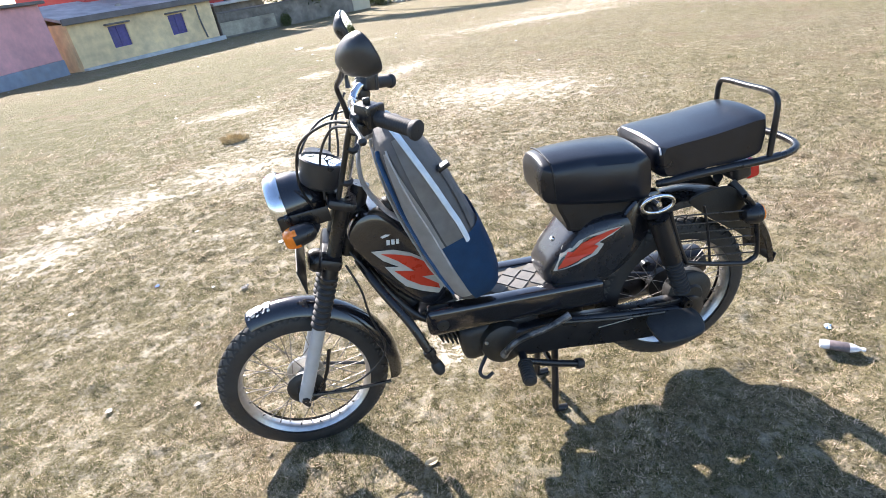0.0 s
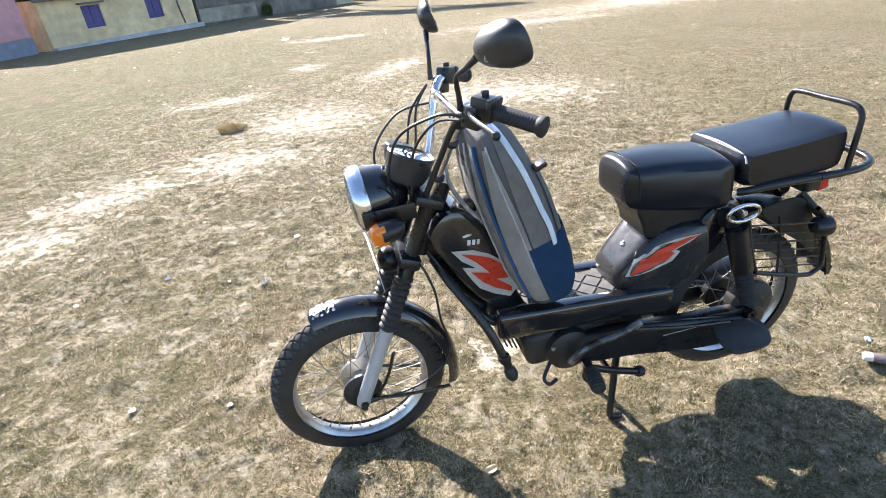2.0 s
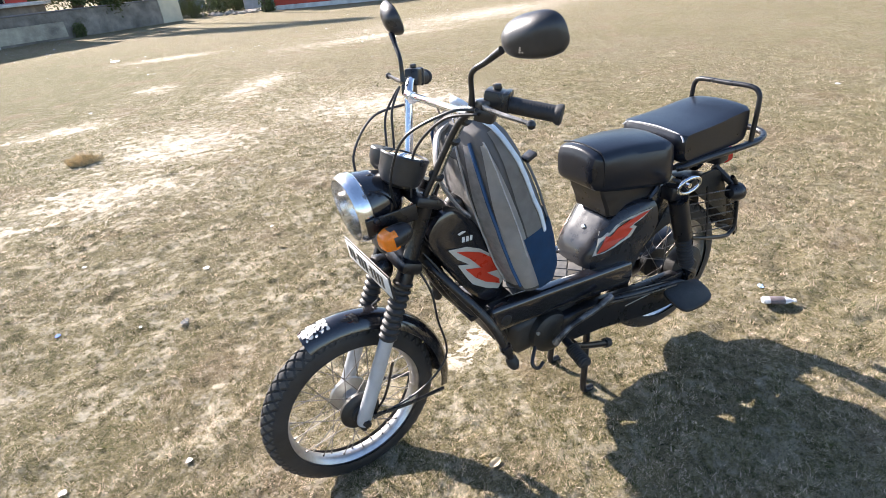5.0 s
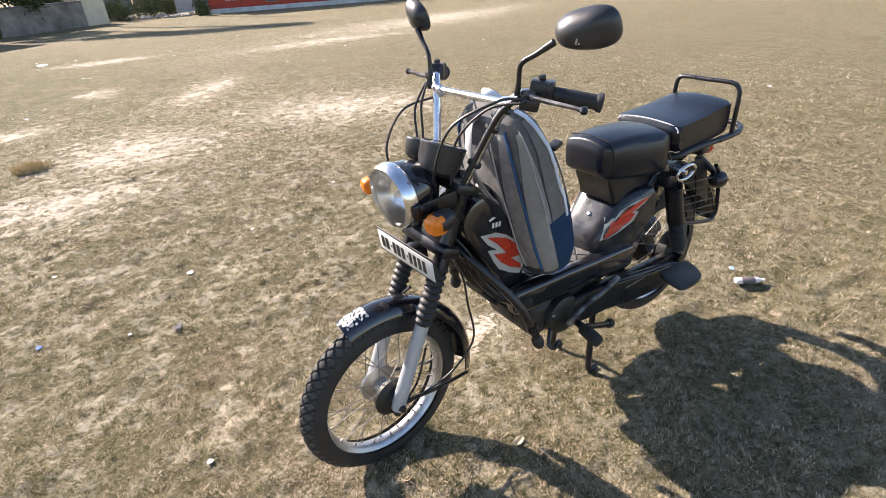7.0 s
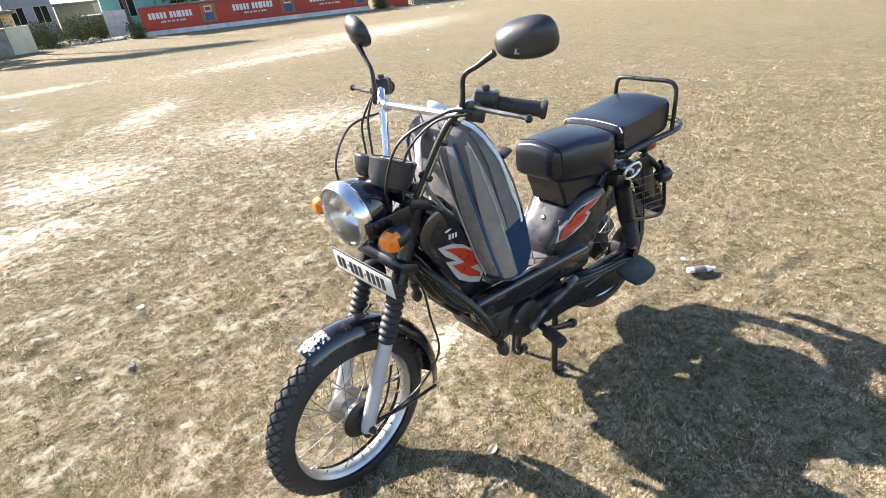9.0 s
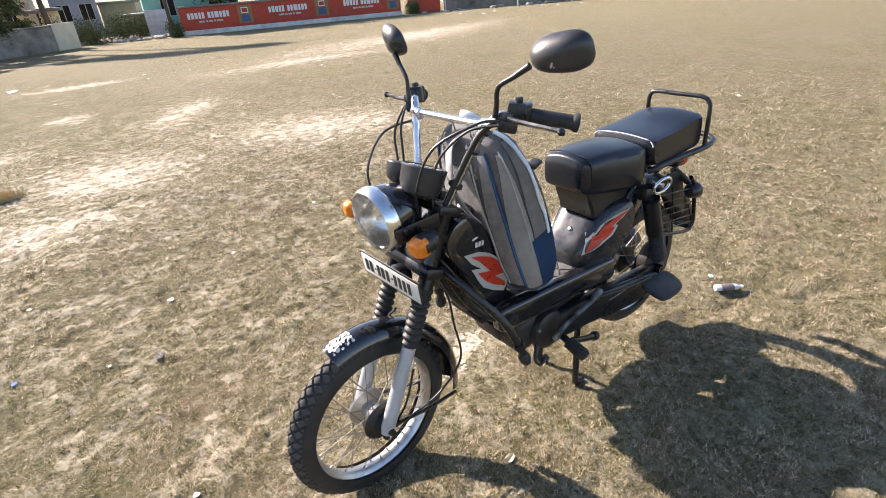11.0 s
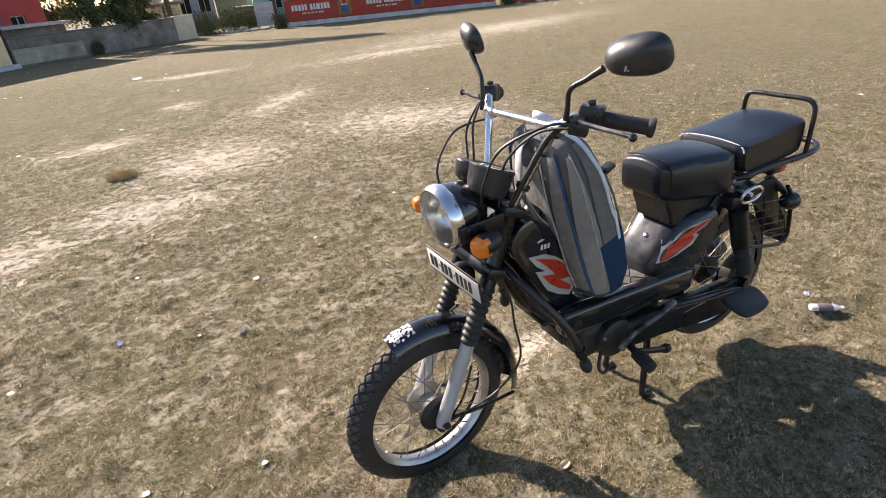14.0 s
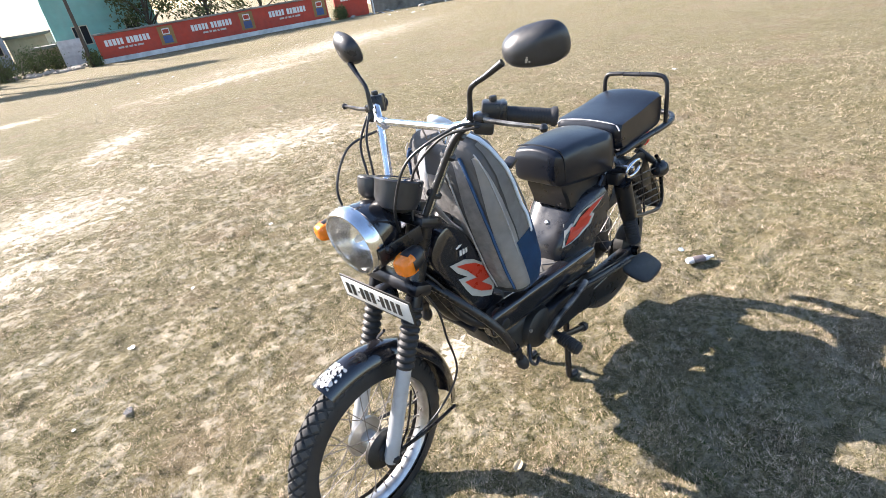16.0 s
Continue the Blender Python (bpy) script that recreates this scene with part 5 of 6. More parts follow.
    part("shoulder_strap", tube([at(0.96, -0.02, 0.03), at(0.95, 0.0, 0.075), at(0.80, 0.02, 0.115), at(0.64, 0.03, 0.105), at(0.55, 0.03, 0.085)], 0.018, 10, 6, squash=0.28), M_BAGMESH, root, "padded grey shoulder strap")
    part("bag_clip", block((0.034, 0.030, 0.012), Matrix.Translation(shell(0.74, 140, 0.016)) @ Matrix.Rotation(radians(25), 4, "Y"), 0.003), M_PLASTIC, root, "black plastic clip")
    part("side_strap", tube([shell(0.72, 140, 0.006), shell(0.58, 136, 0.006), shell(0.41, 128, 0.007)], 0.008, 8, 6, squash=0.3), M_BAGDARK, root, "dark webbing strap")
    part("bag_handle", tube([at(0.97, -0.03, -0.03), at(1.05, -0.02, -0.01), at(1.08, 0.015, 0.0), at(1.05, 0.045, -0.01), at(0.97, 0.05, -0.03)], 0.009, 8, 6, squash=0.4), M_BAGPIPE, root, "light blue carry loop")
    return root

# ---------- field edge: walls and houses ----------
M_YELLOW = mat("stained yellow limewash", (0.78, 0.59, 0.34), 0.9, var=0.16, scale=2.4, dirt=0.45, dirt_color=(0.38, 0.31, 0.21), bump=0.3, bump_scale=30)
M_PINK = mat("pink limewash", (0.717, 0.379, 0.389), 0.9, var=0.1, scale=3, dirt=0.3, dirt_color=(0.25, 0.2, 0.2), bump=0.3, bump_scale=30)
M_GREYWALL = mat("mouldy grey plaster", (0.208, 0.186, 0.159), 0.95, var=0.3, scale=2.0, dirt=0.95, dirt_color=(0.06, 0.055, 0.045), bump=0.4, bump_scale=25)
M_BLUEGREY = mat("grey-blue plinth paint", (0.262, 0.294, 0.359), 0.9, var=0.15, scale=3, dirt=0.4)
M_SIGNRED = mat("red painted wall", (0.358, 0.042, 0.022), 0.75, var=0.15, scale=4, dirt=0.25, dirt_color=(0.30, 0.12, 0.09), bump=0.2, bump_scale=30)
M_SIGNGOLD = mat("gold emblem paint", (0.243, 0.141, 0.051), 0.8, var=0.15, scale=5)
M_SIGNBLUE = mat("blue emblem paint", (0.064, 0.09, 0.192), 0.8, var=0.15, scale=5)
M_SHUTTER = mat("violet-blue shutter paint", (0.105, 0.087, 0.249), 0.6, var=0.15, scale=8, dirt=0.15)
M_ROOFTOP = mat("pale cement roof", (0.45, 0.42, 0.42), 0.9, var=0.2, scale=2, dirt=0.5, dirt_color=(0.20, 0.18, 0.17), bump=0.3, bump_scale=20)
M_FOOT = mat("whitewashed foot", (0.55, 0.545, 0.535), 0.9, var=0.15, scale=3, dirt=0.5, dirt_color=(0.2, 0.19, 0.18))
M_ROOF = mat("weathered concrete roof", (0.164, 0.149, 0.144), 0.9, var=0.25, scale=2, dirt=0.5, dirt_color=(0.12, 0.10, 0.09), bump=0.3, bump_scale=20)
M_HOUSERED = mat("red house paint", (0.55, 0.075, 0.069), 0.8, var=0.1, scale=2, dirt=0.2)
M_TEAL = mat("teal house paint", (0.183, 0.399, 0.35), 0.8, var=0.1, scale=2, dirt=0.25)
M_PALE = mat("cream house paint", (0.528, 0.48, 0.364), 0.85, var=0.12, scale=2, dirt=0.3)
M_STAIN = mat("mouldy cream paint", (0.432, 0.392, 0.304), 0.9, var=0.2, scale=1.5, dirt=1.0, dirt_color=(0.16, 0.14, 0.12))
M_TARP = mat("lavender-blue house paint", (0.272, 0.304, 0.4), 0.8, var=0.15, scale=2, dirt=0.3)
M_BROWNWALL = mat("brown plaster", (0.307, 0.226, 0.174), 0.9, var=0.2, scale=2, dirt=0.4)
M_DARKOPEN = mat("dark interior", (0.013, 0.013, 0.014), 0.9)
M_LEAF = mat("leaves", (0.050, 0.065, 0.026), 0.9, island=True, color2=(0.150, 0.165, 0.080))
M_LEAF.node_tree.nodes["Principled BSDF"].inputs["Specular IOR Level"].default_value = 0.0
M_BARK = mat("bark", (0.064, 0.051, 0.038), 0.9, var=0.3, scale=10, bump=0.4, bump_scale=40)
M_RUBBLE = mat("rubble", (0.128, 0.115, 0.096), 0.9, obj_random=True, color2=(0.42, 0.38, 0.32), bump=0.4, bump_scale=30)
M_LITTER = mat("white litter", (0.74, 0.73, 0.70), 0.6, var=0.08, scale=30)
BASE = -FALL


def wall_frame(a, b, drop=0.0):
    """x along the wall from a to b, y away from the camera's side, z up."""
    a, b = Vector((*a, BASE - drop)), Vector((*b, BASE - drop))
    x = (b - a).normalized()
    y = Vector((-x.y, x.x, 0))
    return Matrix.Translation(a) @ Matrix((x, y, Vector((0, 0, 1)))).transposed().to_4x4(), (b - a).length


def box_at(x0, x1, y0, y1, z0, z1, bevel=0.02, bm=None):
    return block((x1 - x0, y1 - y0, z1 - z0), Matrix.Translation(((x0 + x1) / 2, (y0 + y1) / 2, (z0 + z1) / 2)), bevel, bm, 1)


def wall_with_holes(L, h, thick, holes):
    """A wall with openings (x0, x1, z0, z1) cut through it."""
    xs = sorted({0, L, *(v for o in holes for v in o[:2])})
    zs = sorted({-0.3, h, *(v for o in holes for v in o[2:])})
    bm = bmesh.new()
    for x0, x1 in zip(xs, xs[1:]):
        for z0, z1 in zip(zs, zs[1:]):
            mx, mz = (x0 + x1) / 2, (z0 + z1) / 2
            if any(o[0] < mx < o[1] and o[2] < mz < o[3] for o in holes):
                continue
            box_at(x0, x1, 0, thick, z0, z1, 0, bm)
    bmesh.ops.remove_doubles(bm, verts=bm.verts, dist=0.001)
    return bm


def yellow_house():
    m, L = wall_frame((-15.4, 24.6), (-11.7, 31.4), 0.04)
    h = thing("yellow_house", "low stained yellow house with violet window shutters and a flat roof", "house", m)
    holes = [(1.75, 2.65, 0.75, 1.65), (4.95, 5.85, 0.75, 1.65)]
    part("wall", wall_with_holes(L, 2.05, 0.25, holes), M_YELLOW, h, "stained yellow wall", False)
    part("wall", box_at(-0.02, 0.25, 0.25, 3.2, -0.3, 2.05), M_YELLOW, h, "", False)
    part("wall", box_at(L - 0.25, L + 0.02, 0.25, 3.2, -0.3, 2.05), M_YELLOW, h, "", False)
    part("wall", box_at(0.25, L - 0.25, 3.0, 3.2, -0.3, 2.6), M_YELLOW, h, "", False)
    bm = bmesh.new()
    vs = [bm.verts.new(p) for p in ((-0.15, -0.15, 2.06), (L + 0.15, -0.15, 2.06), (L + 0.15, 3.4, 2.75), (-0.15, 3.4, 2.75), (-0.15, -0.15, 2.18), (L + 0.15, -0.15, 2.18), (L + 0.15, 3.4, 2.87), (-0.15, 3.4, 2.87))]
    for f in ((3, 2, 1, 0), (4, 5, 6, 7), (0, 1, 5, 4), (1, 2, 6, 5), (2, 3, 7, 6), (3, 0, 4, 7)):
        bm.faces.new([vs[i] for i in f])
    part("roof", bm, M_ROOFTOP, h, "pale weathered sloping roof slab", False)
    part("fascia", box_at(-0.22, L + 0.22, -0.24, -0.155, 1.98, 2.24), M_ROOF, h, "dark weathered roof edge", False)
    part("parapet", box_at(L - 0.1, L + 0.2, 0.0, 2.4, 2.2, 2.55), M_ROOF, h, "dark roof end wall", False)
    part("plinth", box_at(-0.05, L + 0.1, -0.35, 0.0, -0.3, 0.22), M_FOOT, h, "pale plinth ledge", False)
    for x0, x1, z0, z1 in holes:
        w = part("window", box_at(x0 + 0.03, x1 - 0.03, 0.10, 0.14, z0 + 0.03, z1 - 0.03, 0.005), M_SHUTTER, h, "violet-blue shutter")
        part("window_frame", wall_with_holes_frame(x0, x1, z0, z1), M_SHUTTER, w)
        part("window_hood", box_at(x0 - 0.15, x1 + 0.15, -0.22, 0.0, z1 + 0.06, z1 + 0.13), M_ROOF, w)
    part("drain_pipe", tube([(6.75, -0.05, 1.9), (6.75, -0.05, 1.2), (6.9, -0.05, 0.3)], 0.04, 8, 2), M_ROOF, h)
    rng = random.Random(2)
    for i in range(5):
        part("roof_stone", rock_mesh(0.10 + 0.08 * rng.random(), i), M_RUBBLE, h).location = (1 + rng.random() * 5.5, 0.5 + rng.random() * 1.5, 2.35 + 0.1 * rng.random())
    return h


def wall_with_holes_frame(x0, x1, z0, z1):
    bm = bmesh.new()
    for a in ((x0, x1, z0, z0 + 0.05), (x0, x1, z1 - 0.05, z1), (x0, x0 + 0.05, z0, z1), (x1 - 0.05, x1, z0, z1), ((x0 + x1) / 2 - 0.025, (x0 + x1) / 2 + 0.025, z0, z1)):
        box_at(a[0], a[1], 0.06, 0.12, a[2], a[3], 0, bm)
    return bm


def rock_mesh(r, seed):
    bm = bmesh.new()
    bmesh.ops.create_icosphere(bm, subdivisions=2, radius=r)
    for v in bm.verts:
        v.co *= 0.75 + 0.5 * abs(noise.noise(v.co * (1.6 / r) + Vector((seed * 7.1, 0, 0))))
        v.co.z *= 0.6
    return bm


def pink_house():
    m, L = wall_frame((-16.6, 15.0), (-15.7, 24.3), 0.04)
    h = thing("pink_house", "pink house wall with a grey-blue painted plinth", "house", m)
    part("wall", box_at(0, L - 0.3, 0, 3.5, 0.75, 2.9), M_PINK, h, "pink wall", False)
    part("plinth", box_at(-0.02, L - 0.28, -0.03, 3.5, -0.3, 0.75), M_BLUEGREY, h, "grey-blue plinth", False)
    part("roof", box_at(-0.2, L - 0.1, -0.2, 3.7, 2.9, 3.02), M_ROOF, h, "grey roof edge", False)
    return h


def boundary_wall():
    m, L = wall_frame((-11.6, 31.5), (-4.05, 38.0), 0.02)
    w = thing("wall_west", "mouldy grey plastered compound wall", "wall", m, kind="structure")
    part("wall", box_at(0, L, 0, 0.22, -0.6, 1.25), M_GREYWALL, w, "", False)
    part("wall_cap", box_at(0, L, -0.03, 0.25, 1.25, 1.32), M_ROOF, w, "", False)
    part("wall", box_at(0.05, 3.3, -0.02, -0.003, 0.10, 0.80), M_STAIN, w, "stained yellow stretch", False)
    part("wall", box_at(L - 1.25, L + 0.05, -0.04, 0.26, -0.3, 1.36), M_PALE, w, "cream painted end panel", False)
    return w


def sign_wall():
    m, L = wall_frame((1.45, 38.4), (15.2, 36.6))
    w = thing("wall_north", "red painted boundary wall with white lettering bars and gold emblems", "wall", m, kind="structure")
    part("wall", box_at(0, L, 0, 0.25, 0.26, 1.52), M_SIGNRED, w, "red painted wall face", False)
    part("wall_foot", box_at(-0.05, L + 0.05, -0.06, 0.3, -0.3, 0.26), M_FOOT, w, "whitish blue wall foot", False)
    part("wall_cap", box_at(-0.05, L + 0.05, -0.05, 0.3, 1.52, 1.62), M_GREYWALL, w, "dark weathered coping", False)
    for k in range(3):
        x = 0.42 + 4.78 * k
        bm = bmesh.new()
        cx = x
        for i, wd in enumerate((0.15, 0.17, 0.17, 0.14, 0.14, 0.0, 0.16, 0.14, 0.24, 0.14, 0.17, 0.14)):
            if wd:
                box_at(cx, cx + wd, -0.006, 0.0, 0.88, 1.22, 0, bm)
            cx += wd + 0.050 if wd else 0.14
        part("lettering", bm, M_WHITE, w, "row of plain white bars", False)
        bm = bmesh.new()
        cx = x + 0.6
        for wd in (0.30, 0.14, 0.20, 0.12, 0.34):
            box_at(cx, cx + wd, -0.006, 0.0, 0.66, 0.76, 0, bm)
            cx += wd + 0.07
        part("lettering", bm, M_CREAM, w, "row of small pale bars", False)
        ex = x + 2.92
        em = part("emblem", box_at(ex, ex + 0.85, -0.008, 0.0, 0.42, 1.44, 0), M_SIGNGOLD, w, "gold painted emblem panel", False)
        part("emblem_shield", box_at(ex + 0.22, ex + 0.63, -0.014, -0.009, 0.98, 1.32, 0), M_WHITE, em, "", False)
        part("emblem_shield", box_at(ex + 0.26, ex + 0.59, -0.018, -0.015, 1.04, 1.26, 0), M_SIGNRED, em, "", False)
        part("emblem_block", box_at(ex + 0.18, ex + 0.67, -0.014, -0.009, 0.50, 0.92, 0), M_SIGNBLUE, em, "", False)
    return w


def east_walls():
    m, L = wall_frame((15.9, 36.9), (20.0, 36.0))
    w = thing("wall_sign_small", "short red painted wall with white bars", "wall", m, kind="structure")
    part("wall", box_at(0, 2.3, 0, 0.25, -0.3, 1.5), M_SIGNRED, w, "", False)
    bm = bmesh.new()
    for i in range(8):
        box_at(0.45 + 0.2 * i, 0.6 + 0.2 * i, -0.006, 0, 1.05, 1.3, 0, bm)
    part("lettering", bm, M_WHITE, w, "plain white bars", False)
    m, L = wall_frame((18.5, 36.6), (60.0, 20.0))
    w = thing("wall_east", "long low grey boundary wall", "wall", m, kind="structure")
    part("wall", box_at(0, L, 0, 0.25, -0.3, 1.25), M_GREYWALL, w, "", False)
    part("wall_cap", box_at(0, L, -0.04, 0.29, 1.25, 1.33), M_ROOF, w, "", False)
    m, L = wall_frame((60.0, 20.0), (62, -40))
    w = thing("wall_southeast", "long low grey boundary wall", "wall", m, kind="structure")
    part("wall", box_at(0, L, 0, 0.25, -0.3, 1.25), M_GREYWALL, w, "", False)


def far_house(name, x, y, wx, wy, h, material, label, turn=0.0, rows=1, cols=3, parapet=True):
    t = thing(name, label, "house", pose(x, y, BASE, 0, 0, turn))
    holes = []
    for r in range(rows):
        for c in range(cols):
            cx = wx * (c + 0.5) / cols
            z = 1.0 + 2.9 * r
            if z + 1.2 < h:
                holes.append((cx - 0.45, cx + 0.45, z, z + 1.15))
    part("wall", wall_with_holes(wx, h, 0.25, holes), material, t, "", False)
    bm = box_at(0, 0.25, 0.25, wy, -0.3, h, 0)
    box_at(wx - 0.25, wx, 0.25, wy, -0.3, h, 0, bm)
    box_at(0.25, wx - 0.25, wy - 0.25, wy, -0.3, h, 0, bm)
    part("wall", bm, material, t, "", False)
    part("roof", box_at(-0.25, wx + 0.25, -0.3, wy + 0.2, h, h + 0.18, 0), M_ROOF, t, "", False)
    if parapet:
        bm = box_at(0, wx, 0, 0.15, h + 0.18, h + 0.75, 0)
        box_at(0, 0.15, 0.15, wy, h + 0.18, h + 0.75, 0, bm)
        part("parapet", bm, material, t, "", False)
    for x0, x1, z0, z1 in holes:
        # Near-black sheet whose colour stands for the unlit room behind.
        w = part("window", box_at(x0 + 0.04, x1 - 0.04, 0.14, 0.18, z0 + 0.04, z1 - 0.04, 0), M_DARKOPEN, t, "", False)
        part("window_frame", wall_with_holes_frame(x0, x1, z0, z1), M_PALE, w, "", False)
    return t


def tree(x, y, h, spread, seed, trunk=0.14, leaves=2600, low=0.42, label="leafy green tree with an uneven crown"):
    rng = random.Random(seed)
    t = thing("tree", label, "tree", pose(x, y, BASE, 0, 0, seed * 40))
    bm = tube([(0, 0, -0.2), (0.1, 0.05, h * 0.25), (-0.05, 0.1, h * 0.5), (0.1, 0, h * 0.75)], [trunk, trunk * 0.8, trunk * 0.6, trunk * 0.3], 9, 5)
    clumps = []
    for i in range(11):
        a, up = rng.random() * 6.28, h * (low + (0.92 - low) * rng.random())
        rr = spread * (0.45 + 0.5 * rng.random()) * (1.15 - up / h * 0.6)
        tip = Vector((rr * math.cos(a), rr * math.sin(a), up))
        z0 = up * (0.45 + 0.2 * rng.random())
        tube([(0.02, 0.03, z0), tuple(Vector((0, 0, z0)) * 0.5 + tip * 0.5 + Vector((0, 0, 0.1))), tuple(tip)], [trunk * 0.4, trunk * 0.25, trunk * 0.08], 6, 4, bm)
        clumps.append((tip, spread * (0.28 + 0.22 * rng.random())))
    part("trunk", bm, M_BARK, t)
    vs, fs = [], []
    for i in range(leaves):
        c, r = clumps[rng.randrange(len(clumps))]
        d = Vector((rng.gauss(0, 1), rng.gauss(0, 1), rng.gauss(0, 0.8)))
        p = c + d * r * 0.55
        n = Vector((rng.gauss(0, 1), rng.gauss(0, 1), rng.gauss(0, 1) + 0.6)).normalized()
        u = n.orthogonal().normalized()
        v = n.cross(u)
        s = 0.07 + 0.08 * rng.random()
        k = len(vs)
        vs += [p - u * s, p + v * s * 0.45, p + u * s, p - v * s * 0.45]
        fs.append((k, k + 1, k + 2, k + 3))
    me = bpy.data.meshes.new("crown")
    me.from_pydata([tuple(v) for v in vs], [], fs)
    me.materials.append(M_LEAF)
    c = new("crown", me)
    c.parent = t
    return t


def bush(x, y, w, h, seed, label="dense green bush at the field's edge"):
    rng = random.Random(seed)
    t = thing("bush", label, "bush", pose(x, y, BASE, 0, 0, 0))
    bm = bmesh.new()
    vs, fs = [], []
    for i in range(26):
        a, out = rng.random() * 6.28, 0.5 * w * rng.random() ** 0.6
        foot = Vector((out * 0.5 * math.cos(a), out * 0.5 * math.sin(a), -0.1))
        tip = Vector((out * math.cos(a), out * math.sin(a), h * (0.45 + 0.65 * rng.random()) * (1.1 - 0.5 * out / w)))
        bend = (foot + tip) * 0.5 + Vector((rng.gauss(0, 0.06), rng.gauss(0, 0.06), 0.05))
        tube([foot, bend, tip], [0.016, 0.011, 0.004], 4, 3, bm)
        for j in range(75):
            u = rng.random() ** 0.6
            p = foot.lerp(tip, u) + Vector((rng.gauss(0, 1), rng.gauss(0, 1), rng.gauss(0, 1))) * (0.05 + 0.07 * w)
            p.z = max(p.z, 0.0)
            n = Vector((rng.gauss(0, 1), rng.gauss(0, 1), rng.gauss(0, 1) + 0.4)).normalized()
            g = n.orthogonal().normalized()
            v = n.cross(g)
            q = 0.035 + 0.045 * rng.random()
            k = len(vs)
            vs += [p - g * q, p + v * q * 0.45, p + g * q, p - v * q * 0.45]
            fs.append((k, k + 1, k + 2, k + 3))
    part("stems", bm, M_BARK, t)
    me = bpy.data.meshes.new("foliage")
    me.from_pydata([tuple(v) for v in vs], [], fs)
    me.materials.append(M_LEAF)
    c = new("foliage", me)
    c.parent = t
    return t


def build_town():
    yellow_house()
    pink_house()
    boundary_wall()
    sign_wall()
    east_walls()
    far_house("red_house", -16.5, 28.6, 10.5, 6.0, 8.2, M_HOUSERED, "tall red painted two-storey house", 61.4, 2, 3)
    shed = thing("lean_to_shed", "low mossy shed with a pale cement roof beside the yellow house", "shed", pose(-12.2, 33.0, BASE, 0, 0, 42))
    part("wall", box_at(0, 3.0, 0, 2.2, -0.3, 1.60), M_GREYWALL, shed, "", False)
    part("roof", box_at(-0.1, 3.2, -0.35, 2.4, 1.60, 1.74), M_FOOT, shed, "pale cement roof slab", False)
    low = ((-7.05, 42.0, 1.0, 2.0, 1.85, M_PALE, "small cream hut behind the compound wall", 0), (-6.0, 42.5, 0.95, 2.0, 1.9, M_YELLOW, "small stained yellow hut behind the compound wall", 0), (-9.4, 48.0, 2.4, 4.0, 4.6, M_STAIN, "stained cream house behind the wall", 1), (-6.1, 50.0, 2.9, 3.5, 3.05, M_TARP, "low house with a lavender-blue wall", 2),
           (-3.2, 52.0, 2.5, 3.0, 1.95, M_BROWNWALL, "low grey-brown house behind the bushes", 2), (-1.5, 46.3, 1.3, 1.5, 1.1, M_BROWNWALL, "brown hut beside the rubble", 0), (-2.6, 66.0, 3.0, 4.0, 1.9, M_PALE, "low pale house far behind the bushes", 1))
    for x, y, wx, wy, h, m, lab, cols in low:
        far_house("low_house", x, y, wx, wy, h, m, lab, 3, 1, cols, False)
    foot = thing("whitewashed_wall", "low whitewashed wall before the teal house", "wall", pose(-0.35, 42.3, BASE, 0, 0, 0))
    part("wall", box_at(0, 1.45, 0, 0.2, -0.3, 1.5), M_FOOT, foot, "", False)
    far_house("teal_house", -0.3, 43.0, 6.0, 6.0, 5.4, M_TEAL, "teal painted house behind the sign wall", 0, 2, 2)
    far_house("long_house", 24.0, 46.0, 14.0, 7.0, 3.4, M_PALE, "long low cream house behind the wall", -18, 1, 5)
    pole = thing("utility_pole", "dark utility pole beside the sign wall", "pole", pose(0.85, 37.9, BASE, 0, 0, 0))
    part("shaft", tube([(0, 0, -0.3), (-0.02, 0, 3.0), (-0.08, 0, 7.0)], [0.11, 0.09, 0.07], 12, 3), M_BARK, pole)
    for x, y in ((18.1, 35.6), (22.6, 33.4), (26.2, 32.0)):
        post = thing("white_post", "thin white metal post at the field's edge", "post", pose(x, y, BASE, 0, 0, 0), "posts at the field's edge")
        part("shaft", tube([(0, 0, -0.3), (0, 0, 2.6)], 0.045, 10, 1), M_WHITE, post)
    for i, (x, y, h, s) in enumerate(((5.0, 41.0, 4.6, 2.2), (8.5, 40.2, 4.2, 2.2), (12.0, 40.0, 4.6, 2.0), (-30, 30, 6, 3), (-14.3, 50.0, 3.6, 1.5), (22, 42, 5, 2.4), (33, 38, 5.5, 2.6), (44, 34, 5.5, 2.8), (54, 30, 5.0, 2.6))):
        tree(x, y, h, s, i + 1)
    # Two low trees, then three unseen tall crowns added to cast a shade band.
    for i, (x, y, h, s, low) in enumerate(((-8.6, 35.1, 5.8, 1.3, 0.18), (-7.1, 36.6, 4.8, 1.2, 0.16), (-5.2, 38.8, 12.4, 1.9, 0.84), (-7.4, 39.0, 12.0, 1.9, 0.84), (-9.4, 39.4, 11.0, 1.9, 0.84))):
        tree(x, y, h, s, i + 21, 0.17, 5200, low, "tall leafy tree behind the compound wall, placed for its shade")
    for i, (x, y, w, h) in enumerate(((-3.2, 39.5, 2.4, 1.3), (-2.0, 41.0, 2.2, 1.4), (-4.6, 40.5, 2.6, 1.5), (-6.4, 43.0, 3.0, 1.7), (-8.6, 33.9, 0.5, 0.55), (1.0, 38.0, 0.8, 0.9), (16.0, 36.4, 1.0, 0.8), (-0.8, 43.0, 2.2, 1.1))):
        bush(x, y, w, h, i + 3)
